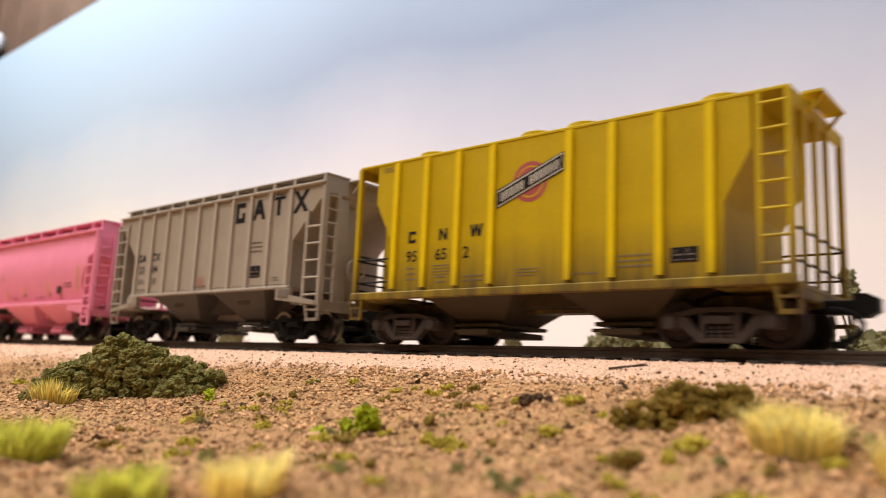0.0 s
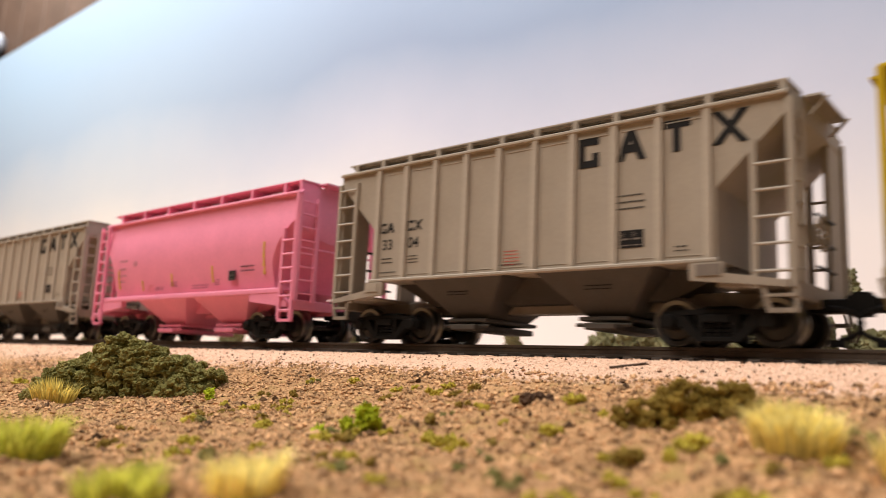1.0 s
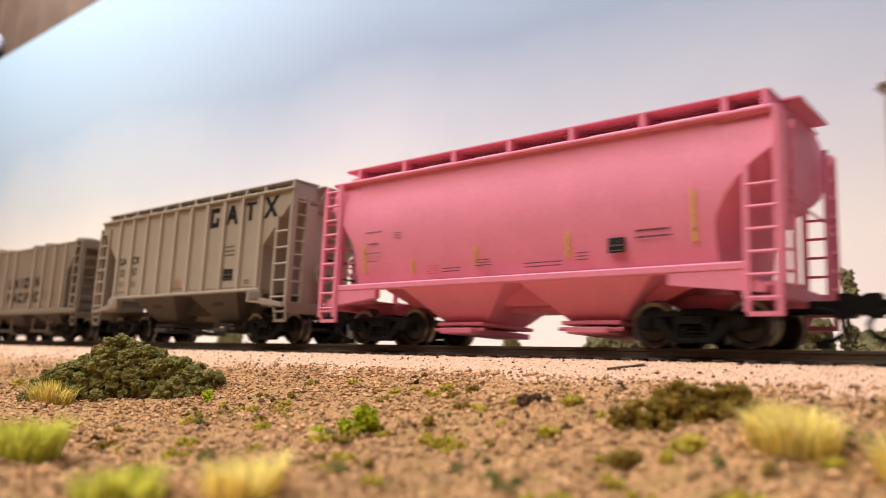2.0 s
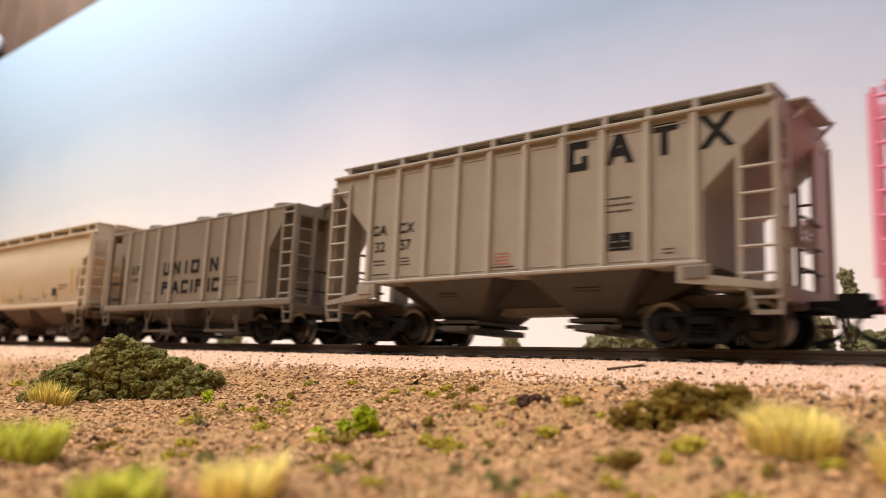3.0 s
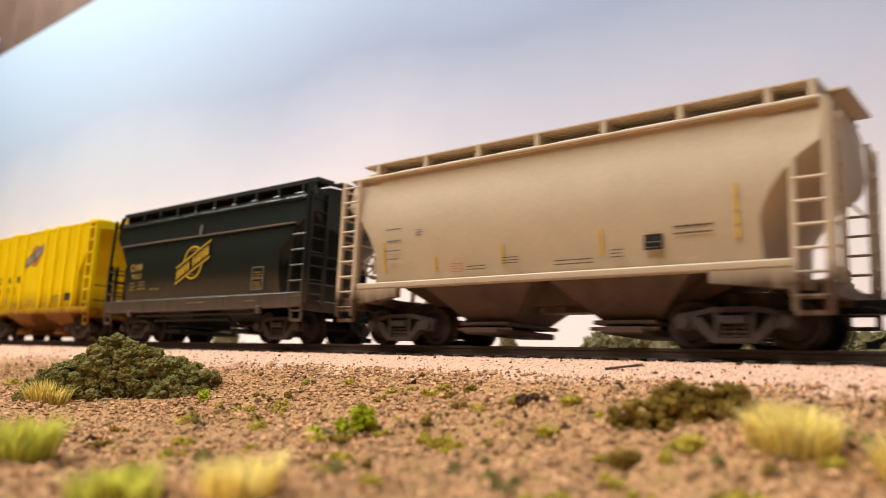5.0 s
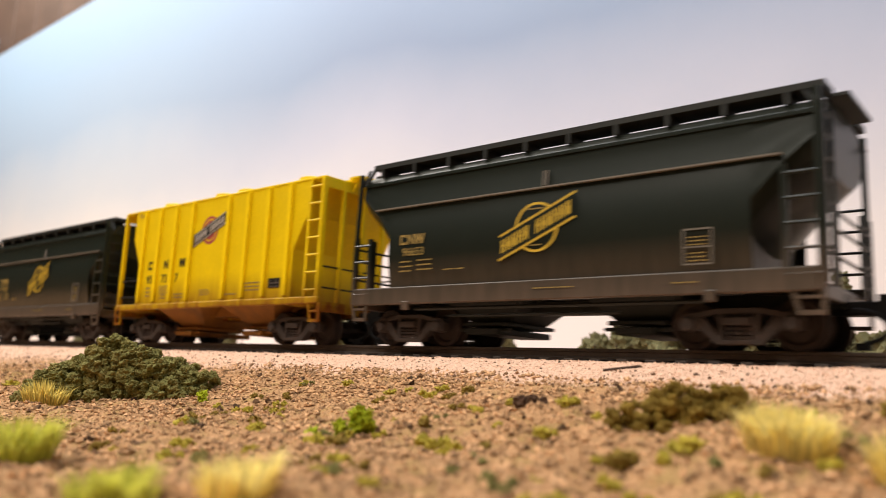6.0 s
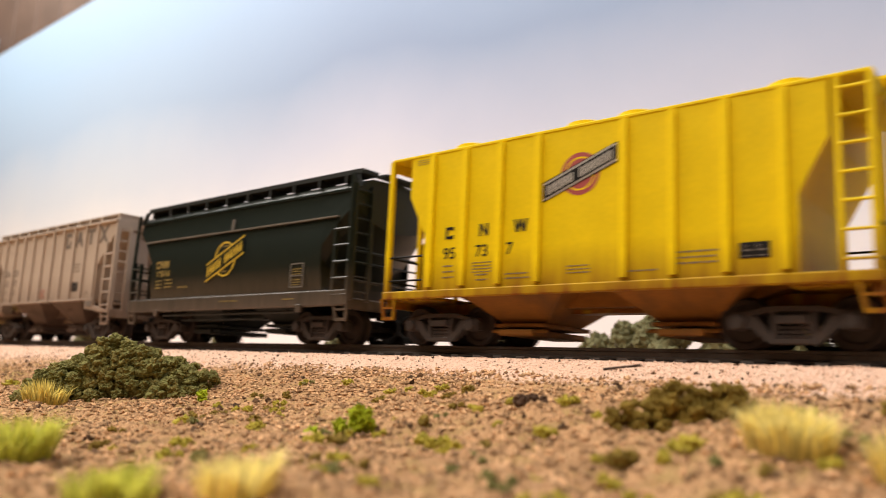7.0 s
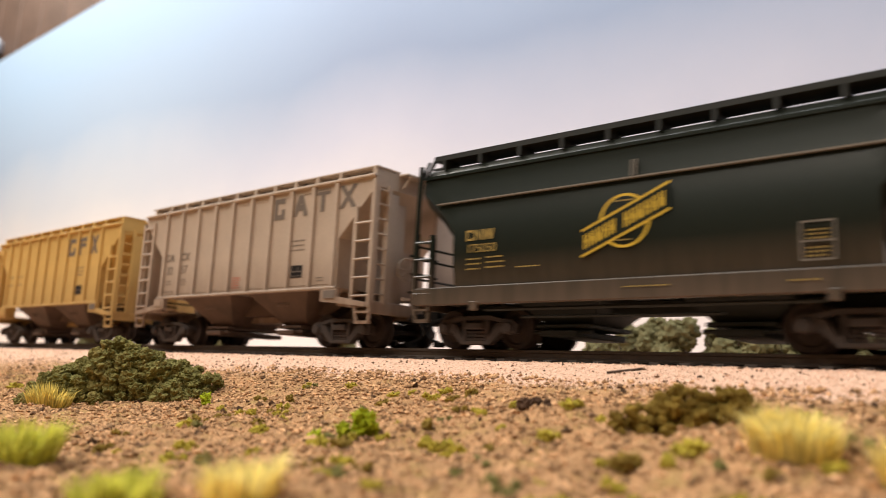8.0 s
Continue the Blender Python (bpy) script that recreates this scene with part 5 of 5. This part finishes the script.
                bar(bm, (xo, s * 0.0186, 0.030), (xo, s * 0.0180, 0.0500), 0.0009, 0.0009)
                part("grab_post", bm, mat, car)
            stirrup(car, e * 0.0604, s * 0.0186, 0.0066, 0.0115, mat, 0.0055)
            ladder(car, *sorted((s * 0.0178, s * 0.0115)), 0.0125, 0.0310 if s == e else 0.0480, 4 if s == e else 8, mat, e * 0.0636, "y", "end_ladder", r=0.0003)
            bm = B()
            for z in (0.0185, 0.0240, 0.0275):
                rod(bm, (e * 0.0636, -0.0175, z), (e * 0.0636, 0.0175, z), 0.00035)
            part("end_rail", bm, mat, car) if s > 0 else bm.free()
        truck(car, e * 0.0455, "old")
    y = -0.0186
    bm = B()
    n = 40
    for i in range(n):
        a, b = 2 * math.pi * i / n, 2 * math.pi * (i + 1) / n
        for r0, r1 in ((5.6, 6.2),):
            prism(bm, [((-0.6 + q * math.cos(c)) * MM, (28.6 + q * math.sin(c)) * MM) for q, c in ((r0, a), (r1, a), (r1, b), (r0, b))], y - 0.00004, y + 0.00004)
    ring = part("emblem_ring", bm, M_GOLD, car, "round yellow outlined emblem")
    bm = B()
    for dz in (-3.0, 3.0):
        prism(bm, [((-0.6 + a * 10.8) * MM, (28.6 + a * 4.6 + dz + b) * MM) for a, b in ((-1, -0.28), (1, -0.28), (1, 0.28), (-1, 0.28))], y - 0.0001, y - 0.00002)
    part("emblem_band", bm, M_GOLD, ring)
    bm = B()
    prism(bm, [((-0.6 + a * 10.8) * MM, (28.6 + a * 4.6 + b) * MM) for a, b in ((-1, -2.7), (1, -2.7), (1, 2.7), (-1, 2.7))], y - 0.00008, y - 0.00001)
    part("emblem_field", bm, mat, ring)
    bm = B()
    for i in range(12):
        if i == 5:
            continue
        xx = -9.6 + i * 1.68
        for a0, a1 in ((-0.5, -0.1), (0.25, 0.62)):
            prism(bm, [((-0.6 + xx + a) * MM, (28.6 + (xx + a) * 0.426 + b) * MM) for a, b in ((a0, -1.7), (a1, -1.7), (a1, 1.7), (a0, 1.7))], y - 0.00014, y - 0.0001)
        prism(bm, [((-0.6 + xx + a) * MM, (28.6 + (xx + a) * 0.426 + b) * MM) for a, b in ((-0.1, -0.2 - (i % 3) * 0.6), (0.25, -0.2 - (i % 3) * 0.6), (0.25, 0.4), (-0.1, 0.4))], y - 0.00014, y - 0.0001)
    part("emblem_strokes", bm, M_GOLD, ring)
    bars(car, [(-0.6, 33.0, 5.0, 1, 1.4), (-0.6, 24.0, 4.0, 1, 1.2)], M_GOLDFADE, y - 0.00006)
    marks(car, "owner_block", [("hook", -44.5, 28.8, 2.2, 2.8, 0.5), ("gate", -41.6, 28.8, 2.4, 2.8, 0.5), ("zigzag", -38.4, 28.8, 2.9, 2.8, 0.55)], M_GOLDFADE, y)
    letters(car, number, -40.6 * MM, 25.2 * MM, 0.0032, M_GOLDFADE, y)
    bars(car, [(-43, 22.4, 4.5, 3, 1.3), (-36.2, 22.6, 5.5, 3, 1.3), (-26, 19.6, 7, 1, 1.0)], M_GOLDFADE, y)
    bm = B()
    for xx, zz, ww, hh in ((39.2, 24.6, 6.0, 0.35), (39.2, 20.8, 6.0, 0.3), (39.2, 17.2, 6.0, 0.35), (36.2, 20.9, 0.35, 7.6), (42.2, 20.9, 0.35, 7.6)):
        box(bm, (xx - ww / 2) * MM, (xx + ww / 2) * MM, y - 0.00005, y + 0.00005, (zz - hh / 2) * MM, (zz + hh / 2) * MM)
    part("notice_outline", bm, M_DUSTRAIL, car)
    bars(car, [(39.2, 22.8, 4.0, 3, 0.8), (39.2, 19.4, 4.0, 3, 0.8)], M_GOLDFADE, y)
    bars(car, [(5.0, 13.4, 11, 1, 0.9), (37, 13.2, 6, 1, 0.9)], M_GOLDFADE, -0.0194)
    bm = B()
    rod(bm, (0.0005, -0.0176, 0.0390), (0.0005, -0.0173, 0.0428), 0.0003)
    rod(bm, (0.0015, -0.0176, 0.0390), (0.0015, -0.0173, 0.0428), 0.0003)
    part("vent_pipe", bm, M_DUSTRAIL, car)
    return car, x


TRAIN = [
    ps2("weathered yellow two-bay covered hopper car with red emblem", M_YEL, "old", -0.1044, 0.0525, number="95652"),
    ribbed_car("grey-beige ribbed covered hopper car, clean, on black trucks", M_BEIGE, "3304", "black", -0.2470),
    centre_flow("pink smooth-sided covered hopper car on black trucks", M_PINK, "black", -0.3991),
    ribbed_car("grey-beige ribbed covered hopper car, clean, on black trucks", M_BEIGE, "3257", "black", -0.5492),
    ps2("flat grey low covered hopper car with round roof hatches", M_FLATGREY, "black", -0.6942, 0.0453, grey=True),
    centre_flow("cream smooth-sided covered hopper car with brown dirty bays", M_CREAM, "old", -0.8412),
    green_car("dark green covered hopper car, dusty sill, yellow emblem", M_GREEN, "96653", -0.9885),
    ps2("bright yellow covered hopper car with rusty lower edge", M_YEL2, "old", -1.1295, 0.0526, number="95737"),
    green_car("dark green covered hopper car, dusty sill, yellow emblem", M_GREEN, "175050", -1.2695),
    ribbed_car("dusty grey ribbed covered hopper car with faded marks", M_BEIGEOLD, "3257", "old", -1.4156, fade=True),
    ribbed_car("faded yellow ribbed covered hopper car with dark marks", M_TAN, "0000", "old", -1.5670, tan=True),
]


# cars are widened and shifted sideways to fit the camera's view
WIDE, MIDDLE = 1.08, 0.0015


def broaden():
    done = set()
    for car, _ in TRAIN:
        for ob in car.children_recursive:
            ob.location.y *= WIDE
            if abs(ob.rotation_euler.x) > 0.1 or ob.data.name in done:
                continue
            done.add(ob.data.name)
            ob.data.transform(Matrix.Diagonal((1, WIDE, 1, 1)))


broaden()


# ---- motion of the train ----
def run(t):
    """Metres travelled along the track at t seconds."""
    return 0.149 * t + 0.00057 * t * (t - 8) + sum(a * math.sin((i + 2) * math.pi * t / 8) for i, a in enumerate((-0.00316, -0.00225, -0.00153, -0.00046, -0.00046)))


def motions():
    for car, x in TRAIN:
        walk(car, [(t, pose(x + run(t), MIDDLE, 0)) for t in np.arange(0, 8.01, 0.1)])
    spin = [(k / 30, run(k / 30) / WHEEL_R) for k in range(241)]
    for w, dx in WHEELS:
        walk(w, [(t, pose(dx, 0, WHEEL_R, 0, math.degrees(a), 0)) for t, a in spin])


motions()
